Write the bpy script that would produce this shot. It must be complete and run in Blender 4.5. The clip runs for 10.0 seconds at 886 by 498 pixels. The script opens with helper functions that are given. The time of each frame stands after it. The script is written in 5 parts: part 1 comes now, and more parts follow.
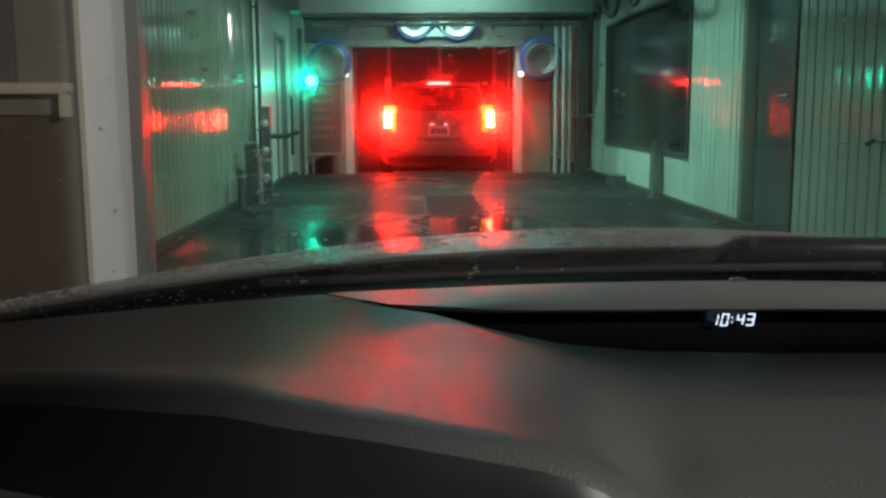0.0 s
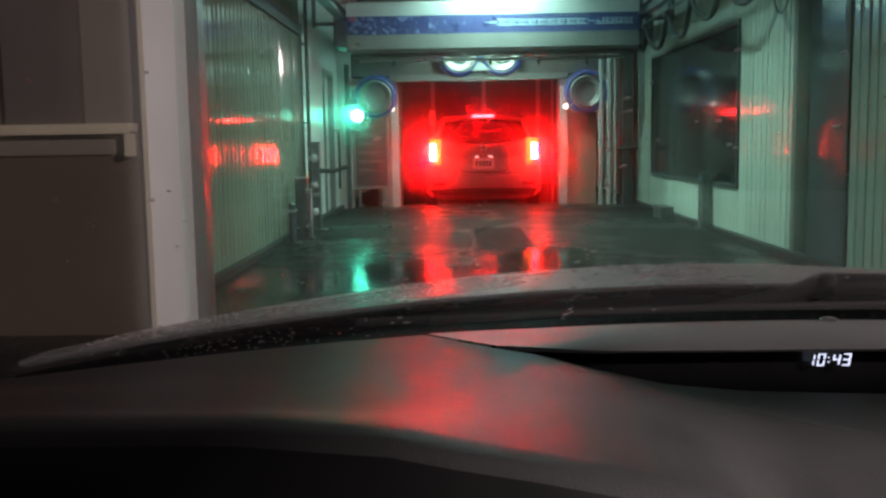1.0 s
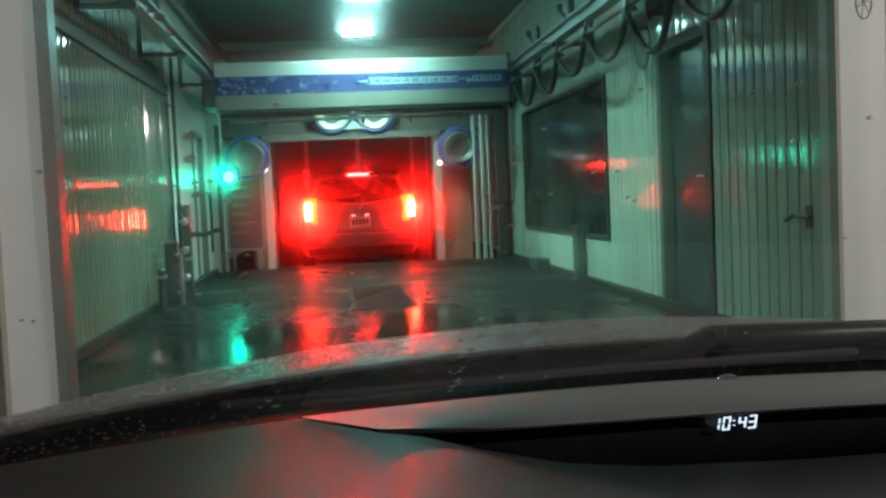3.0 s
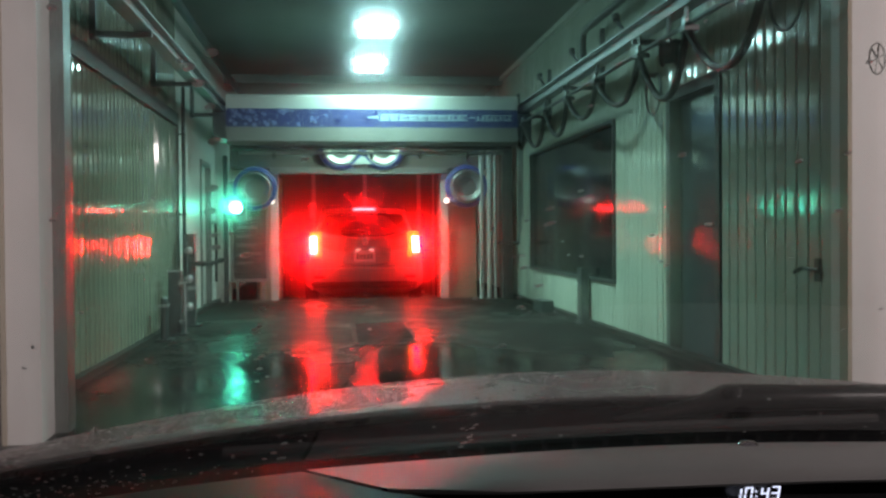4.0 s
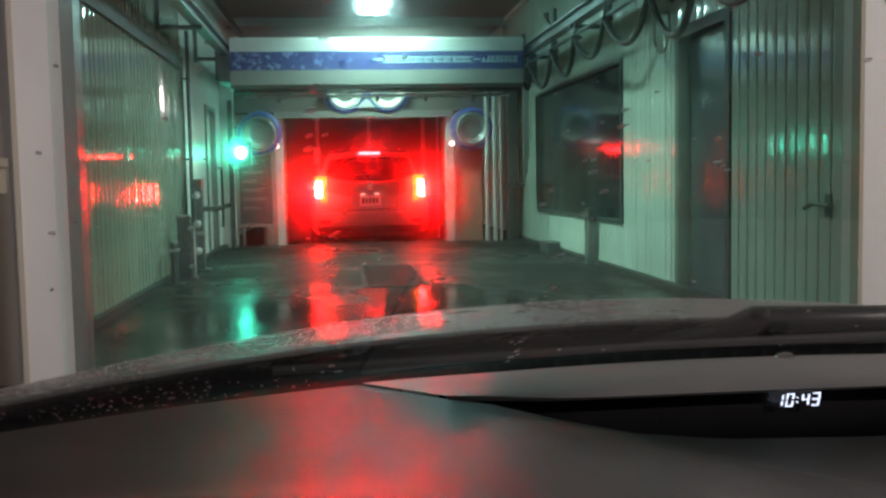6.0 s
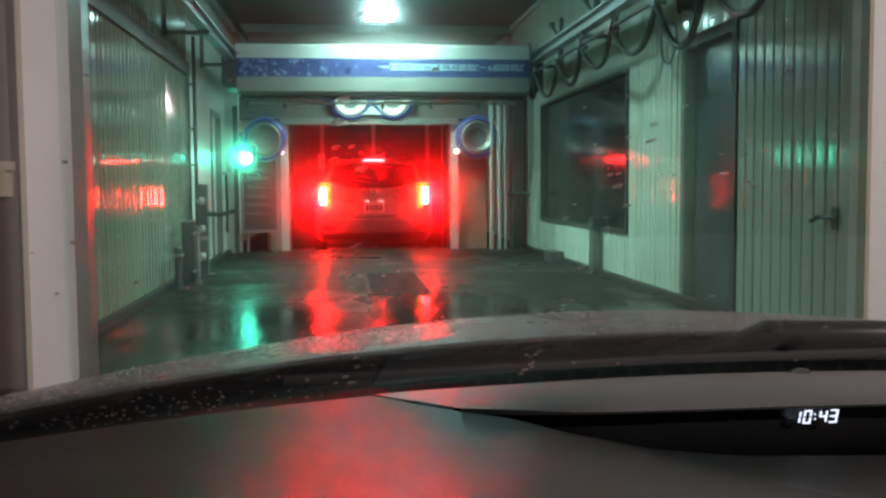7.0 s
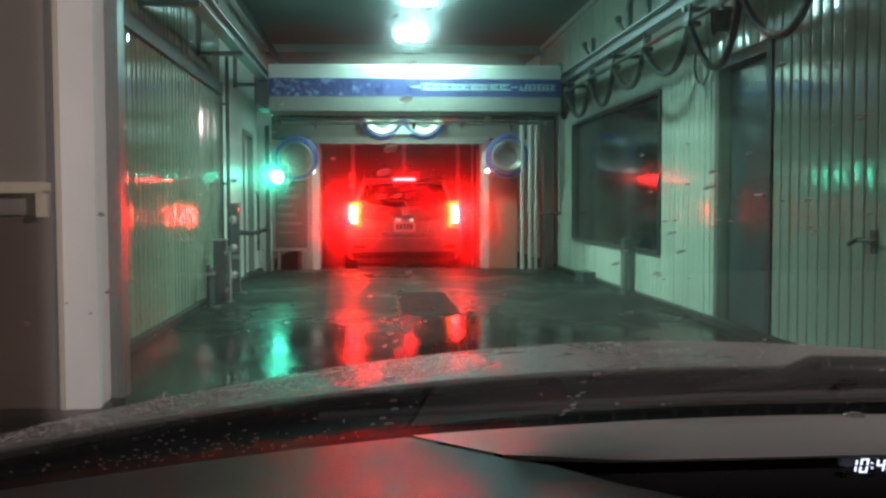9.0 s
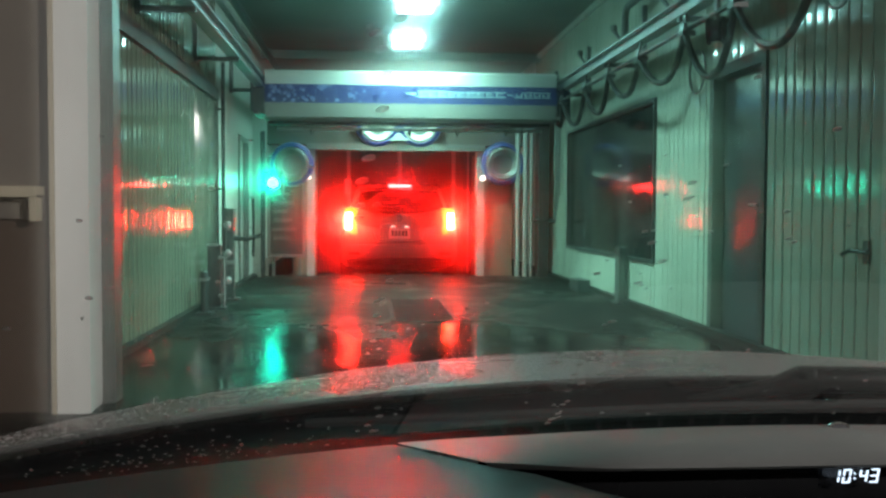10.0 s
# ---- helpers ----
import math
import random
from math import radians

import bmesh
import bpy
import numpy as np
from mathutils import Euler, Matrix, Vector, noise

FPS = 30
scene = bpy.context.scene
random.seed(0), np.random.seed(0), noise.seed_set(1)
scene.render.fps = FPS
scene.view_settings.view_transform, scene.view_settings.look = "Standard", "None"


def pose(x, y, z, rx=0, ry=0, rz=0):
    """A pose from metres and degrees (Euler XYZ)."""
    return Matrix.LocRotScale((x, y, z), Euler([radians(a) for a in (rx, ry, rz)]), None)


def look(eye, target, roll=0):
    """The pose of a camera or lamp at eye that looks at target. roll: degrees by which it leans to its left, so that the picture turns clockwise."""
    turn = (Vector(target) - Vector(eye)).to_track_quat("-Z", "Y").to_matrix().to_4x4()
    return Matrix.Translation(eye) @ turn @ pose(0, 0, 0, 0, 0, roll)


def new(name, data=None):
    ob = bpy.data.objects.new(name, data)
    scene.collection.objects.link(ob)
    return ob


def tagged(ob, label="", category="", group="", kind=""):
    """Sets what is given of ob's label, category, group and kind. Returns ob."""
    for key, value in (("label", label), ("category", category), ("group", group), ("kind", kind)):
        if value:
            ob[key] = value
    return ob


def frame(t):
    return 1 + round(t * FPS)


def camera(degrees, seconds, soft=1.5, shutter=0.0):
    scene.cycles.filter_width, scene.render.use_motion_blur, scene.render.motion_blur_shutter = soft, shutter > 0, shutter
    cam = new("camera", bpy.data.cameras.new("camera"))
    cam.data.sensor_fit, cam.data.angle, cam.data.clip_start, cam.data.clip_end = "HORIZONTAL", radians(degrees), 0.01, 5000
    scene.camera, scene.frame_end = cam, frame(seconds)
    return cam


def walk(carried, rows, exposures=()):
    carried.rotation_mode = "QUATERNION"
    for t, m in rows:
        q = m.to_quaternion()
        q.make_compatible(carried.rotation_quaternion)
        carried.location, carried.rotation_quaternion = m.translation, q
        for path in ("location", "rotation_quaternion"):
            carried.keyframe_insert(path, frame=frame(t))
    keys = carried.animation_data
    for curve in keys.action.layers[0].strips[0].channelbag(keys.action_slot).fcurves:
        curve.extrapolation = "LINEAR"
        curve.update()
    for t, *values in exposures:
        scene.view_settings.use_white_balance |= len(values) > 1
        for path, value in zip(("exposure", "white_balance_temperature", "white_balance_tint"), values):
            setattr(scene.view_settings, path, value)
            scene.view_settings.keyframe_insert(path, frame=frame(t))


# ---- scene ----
cam = camera(50.0, 10.0, soft=2.5)
# seconds, eye, yaw to the left, pitch, lean
PATH = [
    (0, (0.966, -1.494, 0.873), -1.57, -8.34, -0.33),
    (0.5, (0.971, -1.491, 0.847), -0.68, -10.24, -0.60),
    (1, (0.901, -1.532, 0.892), 0.92, -6.43, -0.96),
    (1.5, (0.901, -1.481, 0.899), -5.91, -1.97, -0.33),
    (2, (0.932, -1.470, 0.896), -7.49, -2.46, -2.06),
    (2.5, (0.921, -1.454, 0.890), -6.80, -3.74, -2.98),
    (4, (0.897, -1.402, 0.907), -6.35, -0.98, -0.44),
    (4.5, (0.901, -1.402, 0.911), -7.73, -0.59, -0.50),
    (5, (0.863, -1.432, 0.898), -6.29, -2.72, -1.31),
    (6.5, (0.844, -1.418, 0.881), -6.11, -4.35, -1.02),
    (7, (0.834, -1.415, 0.885), -5.99, -3.83, -0.42),
    (7.5, (0.818, -1.403, 0.884), -4.96, -2.98, 0.21),
    (8, (0.822, -1.393, 0.898), -5.17, -2.39, 0.13),
    (8.5, (0.829, -1.386, 0.900), -4.40, -2.93, -0.68),
    (9, (0.826, -1.388, 0.903), -4.22, -2.74, -0.21),
    (9.5, (0.837, -1.389, 0.904), -4.53, -2.55, 0.06),
    (10, (0.835, -1.391, 0.904), -4.49, -2.32, 0.24),
]


def aim(eye, yaw, pitch, lean):
    a, b = radians(yaw), radians(pitch)
    way = Vector((-math.sin(a) * math.cos(b), math.cos(a) * math.cos(b), math.sin(b)))
    return look(eye, Vector(eye) + 2 * way, lean)


walk(cam, [(t, aim(eye, yaw, pitch, lean)) for t, eye, yaw, pitch, lean in PATH],
     exposures=[(0, 0.15, 6300, 6), (0.2, 0.15, 6600, 24), (1.5, 0.15, 6600, 24), (1.75, 0.2, 6300, 6), (3.2, 0.2, 6300, 6), (3.7, 0.15, 6600, 24), (4.45, 0.15, 6600, 24),
                (4.7, 0.08, 6300, 4), (5.3, 0.08, 6300, 4), (6.2, 0.42, 6600, 22), (8.0, 0.46, 6600, 22), (9.5, 0.56, 6600, 20), (9.8, 0.6, 6300, 6), (10, 0.6, 6300, 6)])

# ---- night sky, lamps ----
world = bpy.data.worlds.new("night")
scene.world = world
world.use_nodes = True
world.node_tree.nodes["Background"].inputs[0].default_value = (0.055, 0.05, 0.05, 1)
world.node_tree.nodes["Background"].inputs[1].default_value = 0.9


def area_lamp(name, eye, target, size_x, size_y, watts, colour):
    data = bpy.data.lights.new(name, "AREA")
    data.shape, data.size, data.size_y, data.energy, data.color = "RECTANGLE", size_x, size_y, watts, colour
    data.spread = radians(130)
    ob = new(name, data)
    ob.matrix_world = look(eye, target)
    return ob


TUBE = (0.46, 1.0, 0.8)
# the 6.46 light is unseen, added at the row's spacing to brighten near walls
LAMPS = ((6.46, 3.12, 80), (8.63, 3.12, 76), (10.8, 3.12, 58))
for lamp_y, lamp_z, watts in LAMPS:
    area_lamp("ceiling_light_lamp", (1.32, lamp_y, lamp_z - 0.16), (1.32, lamp_y, 0), 0.5, 0.22, watts, TUBE)
# forecourt lamp beside the car
area_lamp("forecourt_lamp_light", (5.0, -3.8, 2.7), (0.9, 1.2, 0.6), 0.3, 0.3, 140, (1.0, 0.94, 0.87))

# ---- materials ----


def ramp(nodes, links, fac, stops):
    node = nodes.new("ShaderNodeValToRGB")
    els = node.color_ramp.elements
    while len(els) < len(stops):
        els.new(0.5)
    for el, (pos, val) in zip(els, stops):
        el.position = pos
        el.color = (*val, 1) if isinstance(val, tuple) else (val, val, val, 1)
    links.new(fac, node.inputs[0])
    return node.outputs[0]


def noise_out(nodes, links, coord, scale, detail=6.0, rough=0.6, stretch=None):
    if stretch:
        mp = nodes.new("ShaderNodeMapping")
        mp.inputs["Scale"].default_value = stretch
        links.new(coord, mp.inputs[0])
        coord = mp.outputs[0]
    n = nodes.new("ShaderNodeTexNoise")
    n.inputs["Scale"].default_value, n.inputs["Detail"].default_value, n.inputs["Roughness"].default_value = scale, detail, rough
    links.new(coord, n.inputs["Vector"])
    return n.outputs["Fac"]


def surface(name, light, dark, rough=(0.3, 0.5), metal=0.0, big=1.5, fine=60.0, bump=0.15, dist=0.002, stretch=None, vary=0.0, coat=0.0, spec=0.5):
    """Base colour mottled at two scales, roughness that varies, fine relief."""
    m = bpy.data.materials.new(name)
    m.use_nodes = True
    nodes, links = m.node_tree.nodes, m.node_tree.links
    b = nodes["Principled BSDF"]
    coord = nodes.new("ShaderNodeTexCoord").outputs["Object"]
    geo = nodes.new("ShaderNodeNewGeometry").outputs["Position"]
    n1 = noise_out(nodes, links, geo, big, 5, 0.62, stretch)
    n2 = noise_out(nodes, links, coord, fine, 3)
    mix = nodes.new("ShaderNodeMix")
    mix.data_type = "FLOAT"
    mix.inputs[0].default_value = 0.3
    links.new(n1, mix.inputs[2]), links.new(n2, mix.inputs[3])
    fac = mix.outputs[0]
    col = ramp(nodes, links, fac, [(0.3, dark), (0.62, light)])
    if vary:
        info = nodes.new("ShaderNodeObjectInfo").outputs["Random"]
        hsv = nodes.new("ShaderNodeHueSaturation")
        mr = nodes.new("ShaderNodeMapRange")
        mr.inputs[3].default_value, mr.inputs[4].default_value = 1 - vary, 1 + vary
        links.new(info, mr.inputs[0]), links.new(mr.outputs[0], hsv.inputs["Value"]), links.new(col, hsv.inputs["Color"])
        col = hsv.outputs[0]
    links.new(col, b.inputs["Base Color"])
    r = ramp(nodes, links, n1, [(0.3, rough[0]), (0.7, rough[1])])
    links.new(r, b.inputs["Roughness"])
    b.inputs["Metallic"].default_value = metal
    b.inputs["Coat Weight"].default_value, b.inputs["Coat Roughness"].default_value = coat, 0.06
    b.inputs["Specular IOR Level"].default_value = spec
    if bump:
        bm_node = nodes.new("ShaderNodeBump")
        bm_node.inputs["Strength"].default_value, bm_node.inputs["Distance"].default_value = bump, dist
        links.new(n2, bm_node.inputs["Height"]), links.new(bm_node.outputs[0], b.inputs["Normal"])
    return m


def glowing(name, colour, strength, base=(0.05, 0.05, 0.05)):
    m = bpy.data.materials.new(name)
    m.use_nodes = True
    b = m.node_tree.nodes["Principled BSDF"]
    b.inputs["Base Color"].default_value = (*base, 1)
    b.inputs["Emission Color"].default_value, b.inputs["Emission Strength"].default_value = (*colour, 1), strength
    return m


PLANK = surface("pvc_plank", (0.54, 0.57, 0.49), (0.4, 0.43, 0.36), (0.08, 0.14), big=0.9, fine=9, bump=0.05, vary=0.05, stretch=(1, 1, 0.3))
# west planks: olive copy of PLANK, that wall's dimness put into its colour
PLANKWEST = surface("olive_pvc_plank_dimmed", (0.215, 0.235, 0.18), (0.15, 0.165, 0.125), (0.035, 0.08), big=0.9, fine=9, bump=0.05, vary=0.06, stretch=(1, 1, 0.3))
WALL = surface("painted_wall", (0.62, 0.63, 0.58), (0.46, 0.48, 0.44), (0.25, 0.5), big=1.1, bump=0.1, stretch=(1, 1, 0.35))
CONCRETE = surface("kerb_concrete", (0.035, 0.034, 0.031), (0.014, 0.014, 0.013), (0.6, 0.85), big=2.5, bump=0.4, dist=0.004, spec=0.2)
CEILING = surface("ceiling_board", (0.24, 0.25, 0.24), (0.16, 0.17, 0.16), (0.8, 0.95), big=0.8, bump=0.1, spec=0.1)
TAUPE = surface("outer_wall_taupe", (0.175, 0.15, 0.13), (0.14, 0.12, 0.104), (0.6, 0.8), big=1.2, bump=0.15)
BROWN = surface("outer_wall_brown", (0.095, 0.066, 0.049), (0.07, 0.05, 0.037), (0.55, 0.8), big=1.2, bump=0.2)
DARKCOL = surface("outer_wall_dark", (0.1, 0.085, 0.075), (0.075, 0.062, 0.055), (0.6, 0.8), bump=0.15)
LEDGE = surface("ledge_beige", (0.5, 0.44, 0.33), (0.38, 0.33, 0.25), (0.5, 0.7), big=2, bump=0.15)
OCHRE = surface("ochre_sheet", (0.36, 0.27, 0.14), (0.29, 0.21, 0.11), (0.5, 0.7), bump=0.1)
POSTWHITE = surface("white_post_paint", (0.84, 0.83, 0.81), (0.68, 0.67, 0.65), (0.35, 0.55), big=3, bump=0.15, stretch=(1, 1, 0.4))
STEEL = surface("galvanised_steel", (0.42, 0.44, 0.44), (0.25, 0.27, 0.27), (0.3, 0.5), metal=0.8, big=4, bump=0.1)
DARKSTEEL = surface("dark_steel", (0.07, 0.075, 0.075), (0.03, 0.033, 0.033), (0.3, 0.55), metal=0.2, big=5, bump=0.2)
GRATE = surface("grate_iron", (0.02, 0.02, 0.019), (0.01, 0.01, 0.01), (0.55, 0.75), big=4, bump=0.2, spec=0.1)
RUBBER = surface("black_rubber", (0.016, 0.016, 0.016), (0.01, 0.01, 0.01), (0.5, 0.7), bump=0.1, spec=0.3)
GANTRYWHITE = surface("gantry_white", (0.46, 0.48, 0.45), (0.37, 0.39, 0.36), (0.25, 0.4), bump=0.05)
GANTRYGREY = surface("gantry_grey", (0.16, 0.16, 0.15), (0.115, 0.115, 0.11), (0.35, 0.5), bump=0.08)
BLUE = surface("blue_film", (0.022, 0.034, 0.14), (0.013, 0.018, 0.085), (0.25, 0.4), big=6, fine=30, bump=0.05)
PALEBLUE = surface("pale_blue_print", (0.13, 0.18, 0.36), (0.08, 0.12, 0.27), (0.3, 0.4), bump=0.0)
PRINT = surface("faded_print", (0.1, 0.105, 0.1), (0.06, 0.065, 0.06), (0.4, 0.55), bump=0.0)
BADGE = surface("badge_silver_print", (0.32, 0.45, 0.5), (0.22, 0.33, 0.4), (0.3, 0.4), bump=0.0)
NOZZLEBLUE = surface("nozzle_blue", (0.04, 0.07, 0.3), (0.03, 0.045, 0.2), (0.25, 0.4), bump=0.05)
CREAM = surface("nozzle_cream", (0.72, 0.72, 0.6), (0.58, 0.58, 0.48), (0.3, 0.45), bump=0.05)
RAILMETAL = surface("rail_metal", (0.3, 0.31, 0.31), (0.17, 0.18, 0.18), (0.35, 0.5), metal=0.3, big=4, bump=0.1)
RISER = surface("riser_paint", (0.5, 0.5, 0.48), (0.36, 0.36, 0.35), (0.5, 0.7), bump=0.05)
GRAYMETAL = surface("nozzle_inside", (0.22, 0.23, 0.22), (0.14, 0.15, 0.14), (0.3, 0.5), metal=0.4, bump=0.05)
BROWNPANEL = surface("tan_sheet", (0.3, 0.22, 0.16), (0.22, 0.16, 0.12), (0.35, 0.55), bump=0.1)
DOORMETAL = surface("door_metal", (0.11, 0.115, 0.12), (0.075, 0.08, 0.085), (0.1, 0.2), big=2, bump=0.06)
DARKJAMB = surface("dark_jamb", (0.06, 0.062, 0.06), (0.04, 0.042, 0.04), (0.5, 0.65), bump=0.1, spec=0.3)
NIGHTGLASS = surface("night_window_glass", (0.02, 0.022, 0.022), (0.015, 0.016, 0.016), (0.06, 0.16), big=1.5, bump=0.0)
SUVPAINT = surface("suv_paint", (0.3, 0.3, 0.295), (0.23, 0.23, 0.225), (0.3, 0.42), metal=0.35, big=3, bump=0.05, coat=0.8)
SUVGLASS = surface("suv_glass", (0.012, 0.012, 0.013), (0.008, 0.008, 0.009), (0.05, 0.12), bump=0.0)
SUVPLASTIC = surface("suv_plastic", (0.04, 0.04, 0.04), (0.025, 0.025, 0.025), (0.4, 0.6), bump=0.1)
CHROME = surface("chrome", (0.8, 0.8, 0.8), (0.6, 0.6, 0.6), (0.1, 0.2), metal=1.0, bump=0.0)
RIM = surface("alloy", (0.4, 0.4, 0.4), (0.25, 0.25, 0.25), (0.3, 0.45), metal=0.9, bump=0.05)
PLATE = surface("plate_white", (0.6, 0.6, 0.58), (0.5, 0.5, 0.48), (0.4, 0.5), bump=0.0)
REDLENS = surface("red_lens", (0.3, 0.01, 0.012), (0.2, 0.008, 0.01), (0.1, 0.2), bump=0.0)
BRAKE = glowing("brake_glow", (1.0, 0.0045, 0.0025), 2500.0, (0.3, 0.01, 0.01))
# lit lens; its orange glow also carries the glare round the brake lamps
LITLENS = glowing("lit_tail_lens_glare", (1.0, 0.3, 0.015), 2.2, (0.3, 0.02, 0.012))
BRAKEHIGH = glowing("high_brake_glow", (1.0, 0.012, 0.012), 110.0, (0.3, 0.01, 0.01))
GREENGLOW = glowing("green_signal", (0.03, 1.0, 0.6), 70.0)
SPOTGLOW = glowing("spot_glow", (1.0, 0.98, 0.85), 2.5)
TUBEGLOW = glowing("tube_glow", (0.42, 1.0, 0.92), 80.0)
CLOCKGLOW = glowing("clock_glow", (0.7, 0.82, 1.0), 1.1)
HOODPAINT = surface("hood_paint", (0.29, 0.287, 0.28), (0.2, 0.198, 0.193), (0.2, 0.36), metal=0.4, big=3, fine=150, bump=1.0, dist=0.005, coat=0.0)
COWL = surface("cowl_plastic", (0.006, 0.006, 0.0065), (0.004, 0.004, 0.0045), (0.55, 0.7), big=6, bump=0.1, spec=0.02)
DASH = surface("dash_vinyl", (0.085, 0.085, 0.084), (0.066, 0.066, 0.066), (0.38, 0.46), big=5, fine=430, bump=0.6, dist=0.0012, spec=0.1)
DASHSHELF = surface("dash_shelf_vinyl", (0.165, 0.165, 0.163), (0.135, 0.135, 0.134), (0.42, 0.52), big=5, fine=430, bump=0.5, dist=0.001)
WIPERBLACK = surface("wiper_black", (0.009, 0.009, 0.009), (0.006, 0.006, 0.006), (0.25, 0.4), big=6, bump=0.1, spec=0.3)
RECESS = surface("recess_black", (0.008, 0.008, 0.009), (0.006, 0.006, 0.007), (0.2, 0.3), bump=0.0)
# black carries the shade under the instrument hood; also lines the defroster slot
HOLLOWBLACK = surface("black_hollow_vinyl", (0.018, 0.018, 0.018), (0.013, 0.013, 0.013), (0.42, 0.52), big=5, fine=500, bump=0.12, dist=0.0008, spec=0.4)
# rim leather, its sheen put in as a paler colour
WHEELHIDE = surface("wheel_leather_sheen", (0.12, 0.112, 0.1), (0.08, 0.075, 0.068), (0.35, 0.48), big=8, fine=350, bump=0.3, dist=0.0008)
DARKVINYL = surface("dark_vinyl", (0.02, 0.02, 0.02), (0.013, 0.013, 0.013), (0.5, 0.62), big=5, fine=300, bump=0.3)
HEADLINER = surface("headliner", (0.2, 0.19, 0.18), (0.16, 0.15, 0.145), (0.8, 0.9), bump=0.2)


def wet_floor_material():
    m = bpy.data.materials.new("wet_concrete_floor")
    m.use_nodes = True
    nodes, links = m.node_tree.nodes, m.node_tree.links
    b = nodes["Principled BSDF"]
    geo = nodes.new("ShaderNodeNewGeometry").outputs["Position"]
    puddle = noise_out(nodes, links, geo, 0.9, 5, 0.58, (1.0, 0.6, 1))
    grit = noise_out(nodes, links, geo, 55, 5, 0.7)
    stain = noise_out(nodes, links, geo, 2.6, 7, 0.65)
    # water stands towards the entrance, the floor behind is only damp
    along = nodes.new("ShaderNodeSeparateXYZ")
    links.new(geo, along.inputs[0])
    pool = nodes.new("ShaderNodeMapRange")
    pool.inputs[1].default_value, pool.inputs[2].default_value, pool.inputs[3].default_value, pool.inputs[4].default_value = 4.6, 7.6, 0.09, -0.16
    links.new(along.outputs[1], pool.inputs[0])
    level = nodes.new("ShaderNodeMath")
    links.new(puddle, level.inputs[0]), links.new(pool.outputs[0], level.inputs[1])
    wet = ramp(nodes, links, level.outputs[0], [(0.34, 0.0), (0.64, 1.0)])
    col = ramp(nodes, links, stain, [(0.28, (0.012, 0.0122, 0.0112)), (0.5, (0.022, 0.022, 0.02)), (0.72, (0.042, 0.041, 0.037))])
    dark = nodes.new("ShaderNodeMix")
    dark.data_type, dark.blend_type = "RGBA", "MULTIPLY"
    dark.inputs[7].default_value = (0.6, 0.6, 0.6, 1)
    links.new(wet, dark.inputs[0]), links.new(col, dark.inputs[6])
    links.new(dark.outputs[2], b.inputs["Base Color"])
    links.new(ramp(nodes, links, wet, [(0.0, 0.45), (0.6, 0.2), (1.0, 0.05)]), b.inputs["Roughness"])
    ripple = noise_out(nodes, links, geo, 11, 3, 0.55, (0.8, 1.3, 1))
    add = nodes.new("ShaderNodeMix")
    add.data_type = "FLOAT"
    links.new(wet, add.inputs[0]), links.new(grit, add.inputs[2]), links.new(ripple, add.inputs[3])
    bump = nodes.new("ShaderNodeBump")
    bump.inputs["Strength"].default_value, bump.inputs["Distance"].default_value = 0.3, 0.005
    links.new(add.outputs[0], bump.inputs["Height"]), links.new(bump.outputs[0], b.inputs["Normal"])
    damp, both = nodes.new("ShaderNodeBsdfDiffuse"), nodes.new("ShaderNodeMixShader")
    links.new(col, damp.inputs[0]), links.new(bump.outputs[0], damp.inputs["Normal"])
    links.new(ramp(nodes, links, wet, [(0.0, 0.12), (1.0, 0.92)]), both.inputs[0])
    links.new(damp.outputs[0], both.inputs[1]), links.new(b.outputs[0], both.inputs[2])
    links.new(both.outputs[0], nodes["Material Output"].inputs[0])
    return m


FLOOR = wet_floor_material()


def windscreen_material():
    """Clear glass with Fresnel gloss and a thin film of wet haze that spreads bright lamps."""
    m = bpy.data.materials.new("wet_windscreen_glass")
    m.use_nodes = True
    nodes, links = m.node_tree.nodes, m.node_tree.links
    nodes.remove(nodes["Principled BSDF"])
    clear = nodes.new("ShaderNodeBsdfTransparent")
    clear.inputs[0].default_value = (0.985, 0.99, 0.985, 1)
    upright = nodes.new("ShaderNodeCombineXYZ")  # the beads of the film stand out towards the cabin
    upright.inputs[1].default_value = -1.0
    films = []
    for spread in (0.3, 0.55, 0.86):
        film = nodes.new("ShaderNodeBsdfRefraction")
        film.inputs["IOR"].default_value, film.inputs["Roughness"].default_value = 1.05, spread
        links.new(upright.outputs[0], film.inputs["Normal"])
        films.append(film)
    near, both = nodes.new("ShaderNodeMixShader"), nodes.new("ShaderNodeMixShader")
    near.inputs[0].default_value, both.inputs[0].default_value = 0.62, 0.14
    links.new(films[0].outputs[0], near.inputs[1]), links.new(films[1].outputs[0], near.inputs[2])
    links.new(near.outputs[0], both.inputs[1]), links.new(films[2].outputs[0], both.inputs[2])
    gloss = nodes.new("ShaderNodeBsdfGlossy")
    gloss.inputs["Roughness"].default_value = 0.0
    fres = nodes.new("ShaderNodeFresnel")
    fres.inputs[0].default_value = 1.42
    a, c = nodes.new("ShaderNodeMixShader"), nodes.new("ShaderNodeMixShader")
    a.inputs[0].default_value = 0.235
    links.new(clear.outputs[0], a.inputs[1]), links.new(both.outputs[0], a.inputs[2])
    links.new(fres.outputs[0], c.inputs[0]), links.new(a.outputs[0], c.inputs[1]), links.new(gloss.outputs[0], c.inputs[2])
    links.new(c.outputs[0], nodes["Material Output"].inputs[0])
    return m


GLASS = windscreen_material()
OUTERGLASS = bpy.data.materials.new("windscreen_outer_face")
OUTERGLASS.use_nodes = True
ot = OUTERGLASS.node_tree
ot.nodes.remove(ot.nodes["Principled BSDF"])
